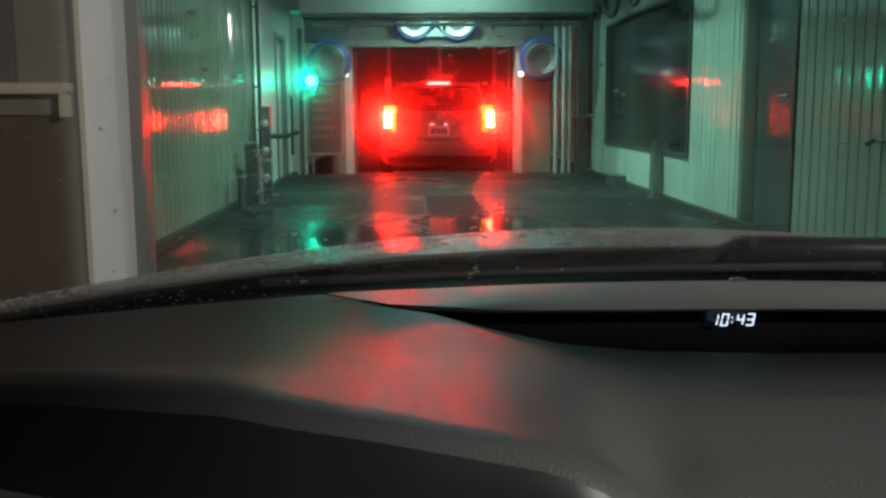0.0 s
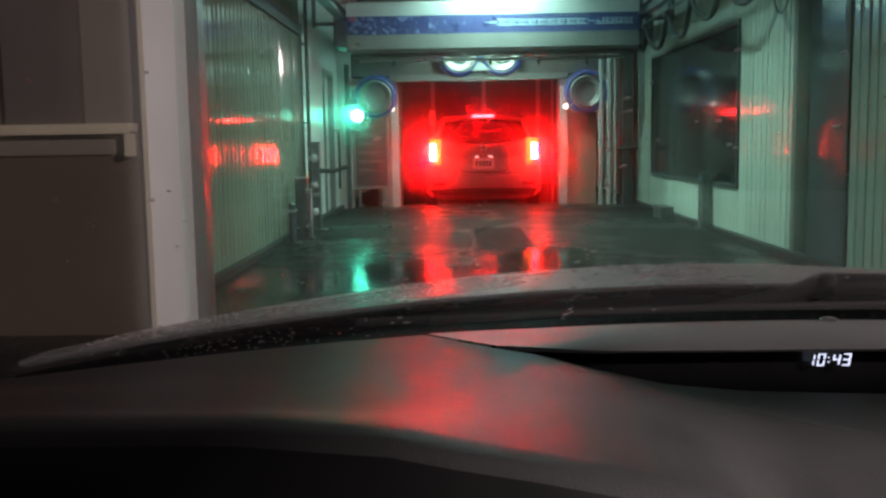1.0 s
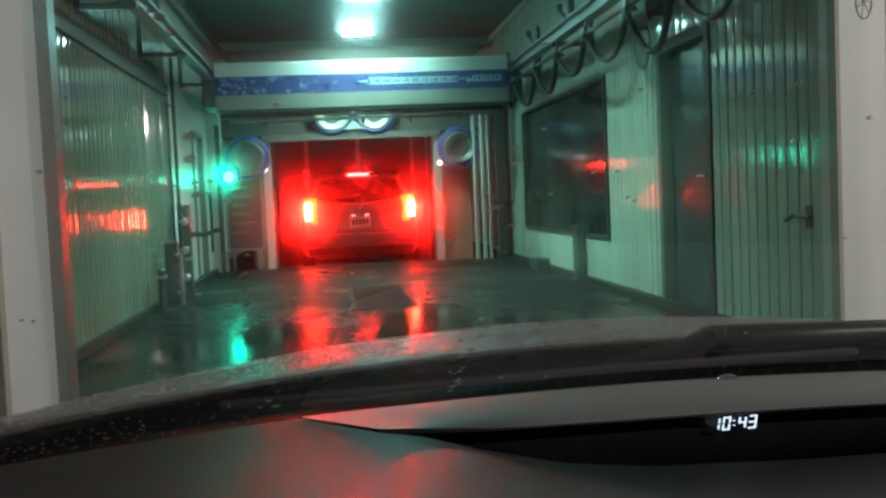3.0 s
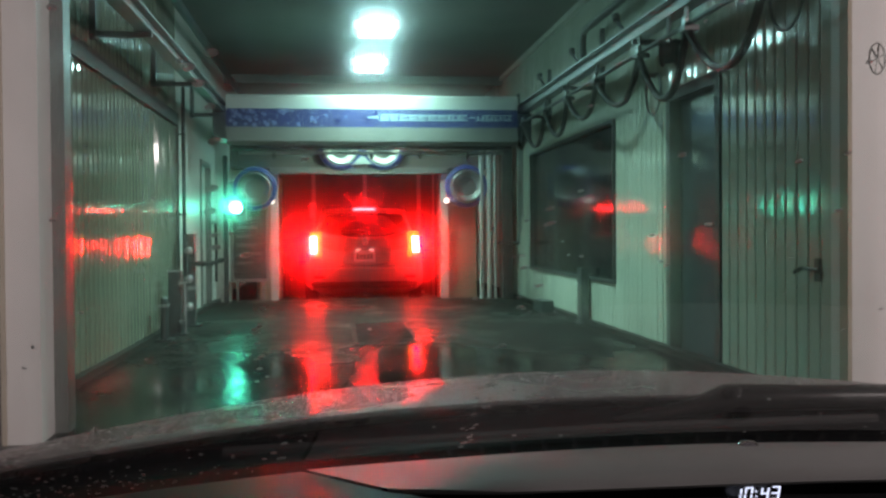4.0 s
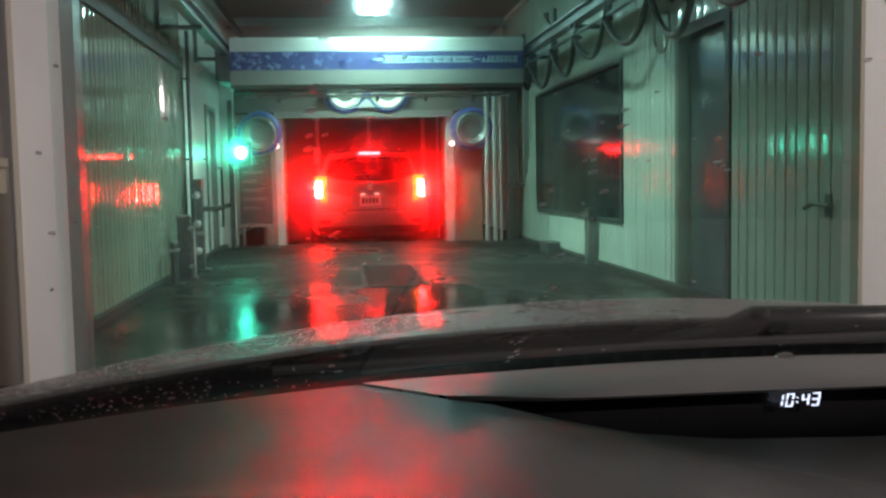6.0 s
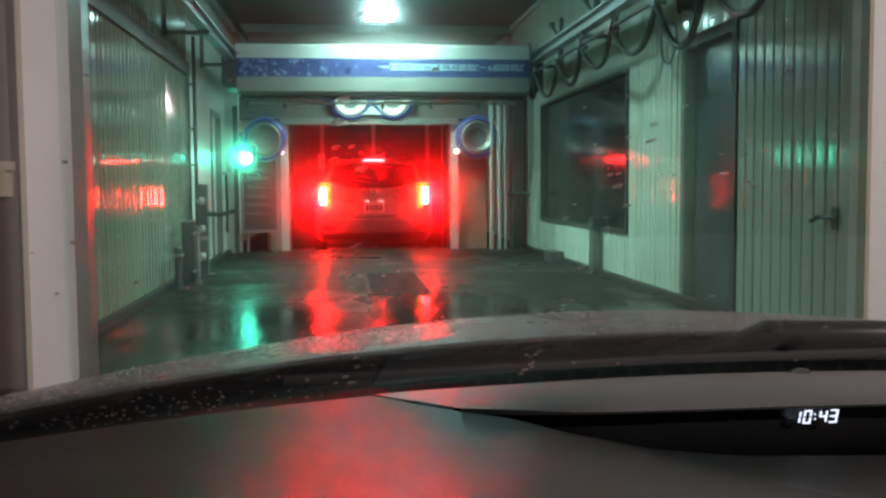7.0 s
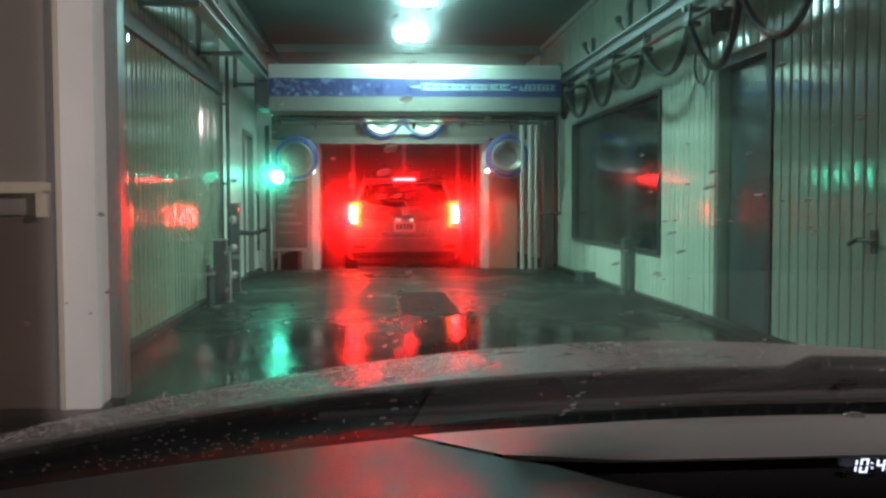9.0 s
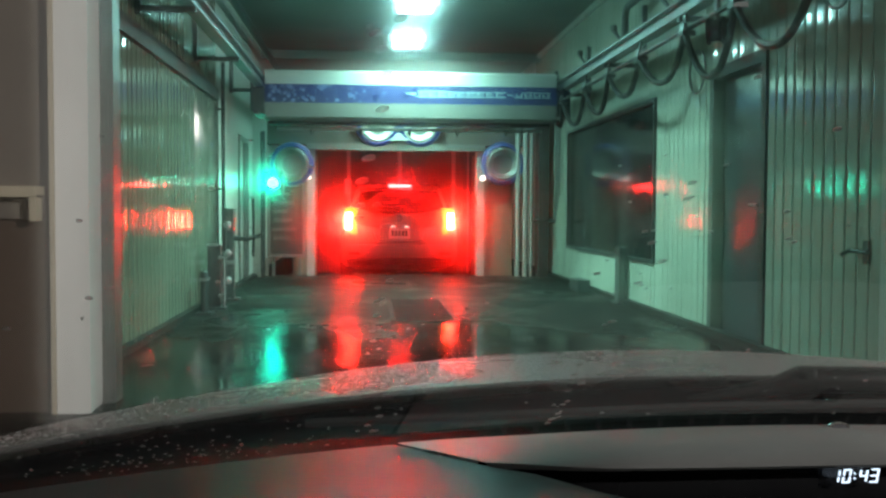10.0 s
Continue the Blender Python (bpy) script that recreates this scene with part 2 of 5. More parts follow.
ot.links.new(ot.nodes.new("ShaderNodeBsdfTransparent").outputs[0], ot.nodes["Material Output"].inputs[0])


def bead_material():
    """Beads of water on glass and hood; milky white puts the lamps' sparkle into their colour."""
    m = bpy.data.materials.new("windscreen_bead")
    m.use_nodes = True
    nodes, links = m.node_tree.nodes, m.node_tree.links
    nodes.remove(nodes["Principled BSDF"])
    clear, white, mix = nodes.new("ShaderNodeBsdfTransparent"), nodes.new("ShaderNodeBsdfDiffuse"), nodes.new("ShaderNodeMixShader")
    shine, both = nodes.new("ShaderNodeBsdfTranslucent"), nodes.new("ShaderNodeMixShader")
    white.inputs[0].default_value = shine.inputs[0].default_value = (0.95, 0.95, 0.95, 1)
    mix.inputs[0].default_value, both.inputs[0].default_value = 0.6, 0.38
    links.new(white.outputs[0], mix.inputs[1]), links.new(shine.outputs[0], mix.inputs[2])
    links.new(clear.outputs[0], both.inputs[1]), links.new(mix.outputs[0], both.inputs[2])
    glint, wet = nodes.new("ShaderNodeBsdfGlossy"), nodes.new("ShaderNodeMixShader")
    glint.inputs["Roughness"].default_value, wet.inputs[0].default_value = 0.08, 0.2
    links.new(both.outputs[0], wet.inputs[1]), links.new(glint.outputs[0], wet.inputs[2])
    links.new(wet.outputs[0], nodes["Material Output"].inputs[0])
    return m


BEAD = bead_material()

# ---- mesh helpers ----


def thing(name, place, label, category, group="", kind=""):
    ob = new(name)
    ob.empty_display_size = 0.2
    ob.matrix_world = Matrix.Translation(place)
    return tagged(ob, label, category, group, kind)


def finish(bm, name, material, smooth=True, bevel=0.0):
    if bevel:
        bmesh.ops.bevel(bm, geom=[e for e in bm.edges if len(e.link_faces) == 2 and e.calc_face_angle(0) > 0.6], offset=bevel, segments=2, profile=0.6, affect="EDGES")
    bmesh.ops.recalc_face_normals(bm, faces=bm.faces)
    me = bpy.data.meshes.new(name)
    bm.to_mesh(me)
    bm.free()
    for mat in material if isinstance(material, (list, tuple)) else [material]:
        me.materials.append(mat)
    if smooth:
        for p in me.polygons:
            p.use_smooth = True
        me.set_sharp_from_angle(angle=radians(35))
    return me


def part(name, bm, material, parent, label="", bevel=0.0, smooth=True):
    """A mesh part, given in world coordinates, under a thing or a part."""
    ob = new(name, finish(bm, name, material, smooth, bevel))
    if parent:
        ob.parent = parent
        bpy.context.view_layer.update()
        ob.matrix_parent_inverse = parent.matrix_world.inverted()
    return tagged(ob, label)


def solid(name, bm, material, label, category, kind="", bevel=0.0, group="", smooth=True):
    return tagged(new(name, finish(bm, name, material, smooth, bevel)), label, category, group, kind)


def box(bm, lo, hi, m=None):
    v = [bm.verts.new((x, y, z)) for x in (lo[0], hi[0]) for y in (lo[1], hi[1]) for z in (lo[2], hi[2])]
    for q in ((0, 1, 3, 2), (4, 6, 7, 5), (0, 4, 5, 1), (2, 3, 7, 6), (0, 2, 6, 4), (1, 5, 7, 3)):
        bm.faces.new([v[i] for i in q])
    if m:
        bmesh.ops.transform(bm, matrix=m, verts=v)
    return bm


def bx(*pairs):
    bm = bmesh.new()
    for lo, hi in pairs:
        box(bm, lo, hi)
    return bm


def tube(bm, points, radius, sides=10, caps=True):
    """A round bar along points."""
    pts = [Vector(p) for p in points]
    rings = []
    for i, p in enumerate(pts):
        d = (pts[min(i + 1, len(pts) - 1)] - pts[max(i - 1, 0)]).normalized()
        a = d.orthogonal().normalized() if i == 0 else (rings_a - d * rings_a.dot(d)).normalized()
        rings_a = a
        b = d.cross(a)
        r = radius[i] if isinstance(radius, (list, tuple)) else radius
        rings.append([bm.verts.new(p + r * (math.cos(2 * math.pi * k / sides) * a + math.sin(2 * math.pi * k / sides) * b)) for k in range(sides)])
    for u, w in zip(rings, rings[1:]):
        for k in range(sides):
            bm.faces.new((u[k], u[(k + 1) % sides], w[(k + 1) % sides], w[k]))
    if caps:
        bm.faces.new(rings[0]), bm.faces.new(rings[-1][::-1])
    return bm


def tb(points, radius, sides=10):
    return tube(bmesh.new(), points, radius, sides)


def lathe(bm, profile, m, sides=32):
    """Turns (radius, along) pairs round the local y axis."""
    rings = []
    for r, a in profile:
        rings.append([bm.verts.new(m @ Vector((r * math.cos(2 * math.pi * k / sides), a, r * math.sin(2 * math.pi * k / sides)))) for k in range(sides)])
    for u, w in zip(rings, rings[1:]):
        for k in range(sides):
            bm.faces.new((u[k], u[(k + 1) % sides], w[(k + 1) % sides], w[k]))
    for ring in (rings[0], rings[-1]):
        if (ring[0].co - ring[sides // 2].co).length > 1e-5:
            bm.faces.new(ring)
    return bm


def sheet(rows):
    """A surface through rows of points."""
    bm = bmesh.new()
    g = [[bm.verts.new(p) for p in row] for row in rows]
    for a, b in zip(g, g[1:]):
        for i in range(len(a) - 1):
            bm.faces.new((a[i], a[i + 1], b[i + 1], b[i]))
    return bm


def lerp_table(x, table):
    return float(np.interp(x, [a for a, _ in table], [b for _, b in table]))


def smooth(a, b, x):
    t = min(1, max(0, (x - a) / (b - a)))
    return t * t * (3 - 2 * t)


# ---- bay: floor, walls, ceiling ----
RW, LW, CEIL = 3.37, -0.71, 3.22
END = 21.0


def floor_z(y):
    return -0.31 * smooth(11.9, 13.4, y) - 0.28 * (1 - smooth(1.5, 3.1, y))


ys = [-14, -8, -4, 0, 1.2, 1.5] + [1.5 + 0.1 * i for i in range(1, 17)] + [4, 6, 8, 10, 11.5] + [11.9 + 0.1 * i for i in range(16)] + [14, 17, END + 6]
solid("floor", sheet([[(x, y, floor_z(y)) for x in (-30, -8, -4, LW - 0.3, 0.3, 1.33, 2.4, RW + 0.3, 7, 12, 30)] for y in ys]), FLOOR, "wet grey concrete wash bay floor with puddles", "floor", "structure")

DOOR_A, DOOR_B, DOOR_TOP = 4.57, 5.48, 1.9
WIN_A, WIN_B, WIN_LO, WIN_HI = 6.9, 10.55, 0.465, 1.88
back = 0.03  # planks stand proud of the wall behind them
wr = bmesh.new()
for lo, hi in (((RW + back, 3.1, -0.6), (RW + 0.35, DOOR_A, CEIL)), ((RW + back, DOOR_A, DOOR_TOP), (RW + 0.35, DOOR_B, CEIL)), ((RW + back, DOOR_B, -0.6), (RW + 0.35, WIN_A, CEIL)),
               ((RW + back, WIN_A, -0.6), (RW + 0.35, WIN_B, WIN_LO)), ((RW + back, WIN_A, WIN_HI), (RW + 0.35, WIN_B, CEIL)), ((RW + back, WIN_B, -0.6), (RW + 0.35, END, CEIL))):
    box(wr, lo, hi)
wall_right = solid("wall_east", wr, WALL, "pale plastic-clad wash bay wall, wet and shiny", "wall", "structure")
LD_A, LD_B, LD_TOP = 10.08, 10.94, 1.8
PANEL_END = 8.45
wl = bmesh.new()
for lo, hi in (((LW - 0.35, 3.1, -0.6), (LW - back, PANEL_END, CEIL)), ((LW - 0.35, PANEL_END, -0.6), (LW + 0.0, LD_A, CEIL)), ((LW - 0.35, LD_A, LD_TOP), (LW, LD_B, CEIL)), ((LW - 0.35, LD_B, -0.6), (LW, END, CEIL))):
    box(wl, lo, hi)
wall_left = solid("wall_west", wl, WALL, "pale wash bay wall, plank-clad near the entrance", "wall", "structure")
solid("ceiling", bx(((LW - 0.35, 3.1, CEIL), (RW + 0.35, END, CEIL + 0.2))), CEILING, "dark grey wash bay ceiling", "ceiling", "structure")
# concrete kerbs at the foot of both walls beyond the ramp
for name, lo, hi in (("kerb_east", (RW - 0.06, 3.1, -0.5), (RW + 0.02, END, 0.05)), ("kerb_west", (LW - 0.02, 3.1, -0.5), (LW + 0.06, END, 0.05))):
    solid(name, bx((lo, hi)), CONCRETE, "dark wet concrete kerb along the wall", "kerb", "structure", bevel=0.012)

# far end: closed sectional door with dark glass lights
end_wall = solid("wall_north", bx(((LW - 0.35, END, -0.6), (RW + 0.35, END + 0.25, CEIL))), DARKJAMB, "dark end wall of the wash bay", "wall", "structure")
exit_door = thing("door_3", (1.33, 17.0, -0.31), "dark sectional exit door with glazed panels and pale frame bars", "door", kind="structure")
EXIT_Y = 17.0
for i in range(4):
    z0 = -0.3 + 0.62 * i
    part("panel", bx(((-0.5, EXIT_Y, z0), (3.16, EXIT_Y + 0.05, z0 + 0.6))), DARKJAMB, exit_door, bevel=0.008)
for x in (-0.52, 0.42, 1.4, 2.44, 2.74, 3.1):
    part("frame_bar", bx(((x, EXIT_Y - 0.03, -0.31), (x + (0.07 if x != 2.74 else 0.035), EXIT_Y - 0.002, 2.2))), GRAYMETAL, exit_door, bevel=0.008)
part("lock_box", bx(((0.38, EXIT_Y - 0.07, 1.2), (0.5, EXIT_Y - 0.031, 1.5))), STEEL, exit_door, "steel lock box", bevel=0.01)

# ---- plank cladding, one object a plank ----


def plank_mesh(name, width, height, material):
    """A slightly bowed plastic plank that stands along z, its face towards -x, with a groove at each side."""
    bm = bmesh.new()
    prof = [(0.02, 0.0), (0.012, 0.003), (0.002, 0.006)]
    for k in range(7):
        u = k / 6
        prof.append((-0.0006 * (1 - (2 * u - 1) ** 2), 0.009 + u * (width - 0.018)))
    prof += [(0.002, width - 0.006), (0.012, width - 0.003), (0.02, width)]
    lo = [bm.verts.new((x, y, 0)) for x, y in prof]
    hi = [bm.verts.new((x, y, height)) for x, y in prof]
    for i in range(len(prof) - 1):
        bm.faces.new((lo[i], hi[i], hi[i + 1], lo[i + 1]))
    bm.faces.new(lo), bm.faces.new(hi[::-1])
    return finish(bm, name, material)


PW = 0.1256


def clad(wall, x, turn, y0, y1, z0, z1):
    n = max(1, round((y1 - y0) / PW))
    step = (y1 - y0) / n
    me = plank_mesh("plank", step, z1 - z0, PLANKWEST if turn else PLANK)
    for i in range(n):
        ob = new("plank", me)
        ob.parent = wall
        tilt = random.gauss(0, 0.75)
        ob.matrix_world = Matrix.Translation((x, y0 + (i + (1 if turn else 0)) * step, z0)) @ pose(0, 0, 0, 0, 0, (180 if turn else 0) + tilt)


def clad_all():
    top = CEIL - 0.01
    clad(wall_right, RW, False, 3.12, DOOR_A - 0.06, 0.02, top)
    clad(wall_right, RW, False, DOOR_A - 0.06, DOOR_B + 0.03, DOOR_TOP + 0.05, top)
    clad(wall_right, RW, False, DOOR_B + 0.03, WIN_A - 0.03, 0.02, top)
    clad(wall_right, RW, False, WIN_A - 0.03, WIN_B + 0.03, 0.02, WIN_LO - 0.03)
    clad(wall_right, RW, False, WIN_A - 0.03, WIN_B + 0.03, WIN_HI + 0.03, top)
    clad(wall_right, RW, False, WIN_B + 0.03, 13.0, 0.02, top)
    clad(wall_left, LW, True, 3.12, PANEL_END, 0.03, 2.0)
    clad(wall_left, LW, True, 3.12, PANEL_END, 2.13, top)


# ---- doorway in the east wall ----
door1 = thing("door_1", (RW + 0.2, 5.0, 0), "dark metal door set deep in its frame, wet and shiny", "door", kind="structure")
part("leaf", bx(((RW + 0.07, DOOR_A, 0.02), (RW + 0.12, DOOR_B, DOOR_TOP))), DOORMETAL, door1, bevel=0.006)
part("frame", bx(((RW - 0.015, DOOR_B - 0.05, 0.0), (RW + 0.3, DOOR_B + 0.03, DOOR_TOP + 0.05)), ((RW - 0.015, DOOR_A - 0.06, 0.0), (RW + 0.3, DOOR_A + 0.02, DOOR_TOP + 0.05)), ((RW - 0.015, DOOR_A + 0.021, DOOR_TOP - 0.03), (RW + 0.3, DOOR_B - 0.051, DOOR_TOP + 0.05))), DARKJAMB, door1, "dark metal door frame", bevel=0.005)
part("door_handle", tube(tb([(RW + 0.07, 4.68, 0.95), (RW + 0.01, 4.68, 0.95)], 0.012), [(RW + 0.01, 4.67, 0.95), (RW + 0.01, 4.8, 0.95)], 0.011), STEEL, door1, "steel lever handle")
part("threshold", bx(((RW + 0.03, DOOR_A + 0.02, -0.02), (RW + 0.3, DOOR_B - 0.05, 0.018))), CONCRETE, door1, "concrete threshold")

# ---- long window ----
win = thing("window_1", (RW, 8.7, 0.47), "long dark window in a thin metal frame", "window", kind="structure")
part("pane", bx(((RW + 0.03, WIN_A, WIN_LO), (RW + 0.045, WIN_B, WIN_HI))), NIGHTGLASS, win, "dark glass pane")
part("window_frame", bx(((RW - 0.02, WIN_A - 0.03, WIN_LO - 0.03), (RW + 0.06, WIN_B + 0.03, WIN_LO)), ((RW - 0.02, WIN_A - 0.03, WIN_HI), (RW + 0.06, WIN_B + 0.03, WIN_HI + 0.03)), ((RW - 0.02, WIN_A - 0.03, WIN_LO), (RW + 0.06, WIN_A, WIN_HI)), ((RW - 0.02, WIN_B, WIN_LO), (RW + 0.06, WIN_B + 0.03, WIN_HI))), DARKSTEEL, win, "thin dark frame")
guide = thing("steel_post", (RW - 0.06, 7.77, 0), "short dark steel post under the window", "post")
part("upright", bx(((RW - 0.1, 7.69, -0.02), (RW - 0.025, 7.85, 0.55))), DARKSTEEL, guide, bevel=0.008)
part("foot", bx(((RW - 0.13, 7.64, -0.02), (RW - 0.021, 7.9, 0.015))), DARKSTEEL, guide, bevel=0.004)
solid("valve_box", bx(((RW - 0.2, 9.05, -0.01), (RW - 0.065, 9.5, 0.13))), DARKSTEEL, "low dark valve box beside the kerb", "box", bevel=0.02)

# ---- west wall: trim, service door, pipe, bollards ----
solid("trim_west", bx(((LW - 0.03, 3.12, 2.005), (LW + 0.03, PANEL_END, 2.125))), DARKJAMB, "dark horizontal trim rail across the plank wall", "trim", "structure", bevel=0.006)
solid("corner_post", bx(((LW - 0.01, PANEL_END + 0.002, 0.02), (LW + 0.02, PANEL_END + 0.03, 2.0))), DARKJAMB, "dark edge strip at the end of the planks", "trim", "structure", bevel=0.006)
conduit = thing("conduit", (LW + 0.09, 8.36, 0), "dark vertical conduit pipe clipped to the wall", "pipe")
part("pipe", tb([(LW + 0.085, 8.36, 0.0), (LW + 0.085, 8.36, 2.38)], 0.019), RUBBER, conduit)
for z in (0.35, 1.1, 1.9):
    part("clip", bx(((LW + 0.0, 8.335, z), (LW + 0.108, 8.385, z + 0.022))), DARKSTEEL, conduit, bevel=0.004)
ldoor = thing("door_2", (LW - 0.05, 10.5, 0), "pale service door in a grey frame", "door", kind="structure")
part("leaf", bx(((LW - 0.1, LD_A + 0.05, 0.02), (LW - 0.05, LD_B - 0.05, LD_TOP - 0.05))), WALL, ldoor, bevel=0.005)
part("frame", bx(((LW - 0.12, LD_A, 0.0), (LW + 0.02, LD_A + 0.05, LD_TOP)), ((LW - 0.12, LD_B - 0.05, 0.0), (LW + 0.02, LD_B, LD_TOP)), ((LW - 0.12, LD_A + 0.051, LD_TOP - 0.05), (LW + 0.02, LD_B - 0.051, LD_TOP))), GRAYMETAL, ldoor, "grey metal frame", bevel=0.004)
part("door_handle", tube(tb([(LW - 0.05, 10.2, 0.95), (LW + 0.02, 10.2, 0.95)], 0.012), [(LW + 0.02, 10.19, 0.95), (LW + 0.02, 10.31, 0.95)], 0.011), STEEL, ldoor, "steel lever handle")

SPX, SPY = LW + 0.15, 8.25
boll = thing("valve_stand", (SPX, SPY, 0), "tall dark steel valve stand with a side lever", "post")
part("upright", bx(((SPX - 0.06, SPY - 0.06, 0), (SPX + 0.055, SPY + 0.06, 0.9))), DARKSTEEL, boll, bevel=0.012)
part("base_plate", bx(((SPX - 0.11, SPY - 0.11, 0), (SPX + 0.11, SPY + 0.11, 0.02))), DARKSTEEL, boll, bevel=0.004)
part("collar", bx(((SPX - 0.068, SPY - 0.068, 0.36), (SPX + 0.063, SPY + 0.068, 0.4))), STEEL, boll, "scuffed steel collar", bevel=0.004)
part("cap", bx(((SPX - 0.066, SPY - 0.066, 0.901), (SPX + 0.061, SPY + 0.066, 0.915))), DARKSTEEL, boll, bevel=0.004)
lever = part("lever", tube(tb([(SPX + 0.05, SPY - 0.02, 0.62), (SPX + 0.2, SPY - 0.05, 0.615)], [0.026, 0.024]), [(SPX + 0.2, SPY - 0.05, 0.615), (SPX + 0.3, SPY - 0.07, 0.645)], [0.024, 0.02]), DARKSTEEL, boll)
part("grip", tb([(SPX + 0.3, SPY - 0.07, 0.645), (SPX + 0.345, SPY - 0.08, 0.66)], [0.024, 0.019]), RUBBER, lever, "black rubber grip")
for z in (0.2, 0.47, 0.75):
    part("hose_clip", lathe(bmesh.new(), [(0.028, 0), (0.043, 0.01), (0.043, 0.03), (0.028, 0.04)], Matrix.Translation((SPX, SPY - 0.1, z)), 12), STEEL, boll, "steel hose fitting")
part("feed_pipe", tb([(SPX - 0.02, SPY - 0.085, 0.0), (SPX - 0.02, SPY - 0.085, 0.8), (SPX - 0.02, SPY - 0.05, 0.84)], 0.013, 8), DARKSTEEL, boll)
SQX, SQY = LW + 0.15, 7.4
stub = thing("bollard", (SQX, SQY, 0), "knee-high square steel bollard with bright fittings", "bollard")
part("upright", bx(((SQX - 0.055, SQY - 0.055, 0), (SQX + 0.055, SQY + 0.055, 0.57))), DARKSTEEL, stub, bevel=0.012)
part("base_plate", bx(((SQX - 0.1, SQY - 0.1, 0), (SQX + 0.1, SQY + 0.1, 0.018))), DARKSTEEL, stub, bevel=0.003)
part("top_cap", bx(((SQX - 0.062, SQY - 0.062, 0.571), (SQX + 0.062, SQY + 0.062, 0.588))), STEEL, stub, "steel cap", bevel=0.004)
for z in (0.12, 0.46):
    part("fitting", tb([(SQX + 0.045, SQY - 0.07, z), (SQX + 0.1, SQY - 0.075, z + 0.015)], [0.02, 0.012], 10), STEEL, stub, "bright pipe fitting")
part("side_pipe", tb([(SQX + 0.085, SQY - 0.03, 0.0), (SQX + 0.085, SQY - 0.03, 0.47)], 0.014, 8), STEEL, stub, "steel side pipe")
low_post = thing("bollard", (LW + 0.13, 6.95, 0), "squat twin-pipe steel bollard beside a taller one", "bollard")
for dy in (-0.032, 0.032):
    part("pipe", tb([(LW + 0.13, 6.95 + dy, 0), (LW + 0.13, 6.95 + dy, 0.36), (LW + 0.13, 6.95 + dy, 0.375)], [0.028, 0.028, 0.016], 14), DARKSTEEL, low_post)
part("strap", bx(((LW + 0.095, 6.88, 0.29), (LW + 0.165, 7.02, 0.315))), STEEL, low_post, "steel strap", bevel=0.004)
part("base_plate", bx(((LW + 0.065, 6.85, 0), (LW + 0.2, 7.05, 0.018))), DARKSTEEL, low_post, bevel=0.003)
solid("wall_pier", bx(((LW + 0.001, 11.5, 0.0), (LW + 0.17, 11.9, 2.5))), WALL, "pale painted pier at the end of the side wall", "pier", "structure", bevel=0.012)
hose = thing("wall_hose", (LW + 0.04, 11.15, 0), "black rubber hose hanging on the wall", "hose")
part("hose", tb([(LW + 0.05, 11.1 + 0.05 * math.sin(3 * u), 1.05 - 0.75 * u) for u in [k / 10 for k in range(11)]], 0.018, 8), RUBBER, hose)
part("hook", bx(((LW, 11.07, 1.04), (LW + 0.08, 11.13, 1.08))), STEEL, hose, bevel=0.004)

# ---- overhead rails with their hangers ----


def rail(x, wall_x, label):
    top = thing("gantry_rail", (x, 7.5, 2.3), label, "rail")
    s = 1 if wall_x > x else -1
    part("beam", bx(((x - 0.055, 3.2, 2.352), (x + 0.055, 11.6, 2.37)), ((x - 0.008, 3.2, 2.27), (x + 0.008, 11.6, 2.3515)), ((x - 0.05, 3.2, 2.255), (x + 0.05, 11.6, 2.2695))), RAILMETAL, top, bevel=0.003)
    for y in (5.1, 7.2, 9.4, 11.3):
        arm = bx(((min(x - 0.05 * s, wall_x - 0.022 * s), y - 0.02, 2.215), (max(x - 0.05 * s, wall_x - 0.022 * s), y + 0.02, 2.253)))
        box(arm, (wall_x - 0.022 * s - 0.02, y - 0.025, 2.2), (wall_x - 0.022 * s + 0.02, y + 0.025, 2.78))
        part("bracket", arm, DARKSTEEL, top, "dark angle bracket on the wall")
    return top


rail(-0.36, LW, "galvanised gantry rail carried on dark wall brackets")
east_rail = rail(3.02, RW, "galvanised gantry rail with hanging cable loops below")
part("cable_bar", tb([(2.98, 3.2, 2.135), (2.98, 9.6, 2.135)], 0.017, 10), DARKSTEEL, east_rail, "thin dark bar below the rail")
marks = [3.0 + 0.99 * i + 0.06 * math.sin(2.3 * i) for i in range(7)] + [9.5]
for a in marks[1:]:
    part("drop_strap", bx(((2.985, a + 0.07, 2.14), (3.0, a + 0.11, 2.2545))), DARKSTEEL, east_rail, bevel=0.002)
for y in (4.2, 5.55, 6.9, 8.25):
    davit = tb([(3.03, y - 0.1, 2.372), (3.0, y + 0.05, 2.5)], 0.016, 8)
    part("davit", davit, DARKSTEEL, east_rail, "small leaning arm on the rail")
    part("davit_cap", lathe(bmesh.new(), [(0.0, -0.03), (0.028, -0.025), (0.032, 0.02), (0.0, 0.03)], Matrix.Translation((3.0, y + 0.05, 2.52)) @ pose(0, 0, 0, 70), 10), DARKSTEEL, east_rail)
up = thing("service_pipe", (3.2, 7, 2.8), "dark bent pipe running above the rail", "pipe")
part("pipe", tb([(3.2, 3.3, 2.78), (3.2, 7.22, 2.78), (3.2, 7.29, 2.76), (3.2, 7.32, 2.7), (3.2, 7.32, 2.42)], 0.034, 12), DARKSTEEL, up)
for y in (4.4, 6.2):
    part("hanger", tb([(3.2, y, 2.8), (3.2, y, CEIL)], 0.012, 8), DARKSTEEL, up)

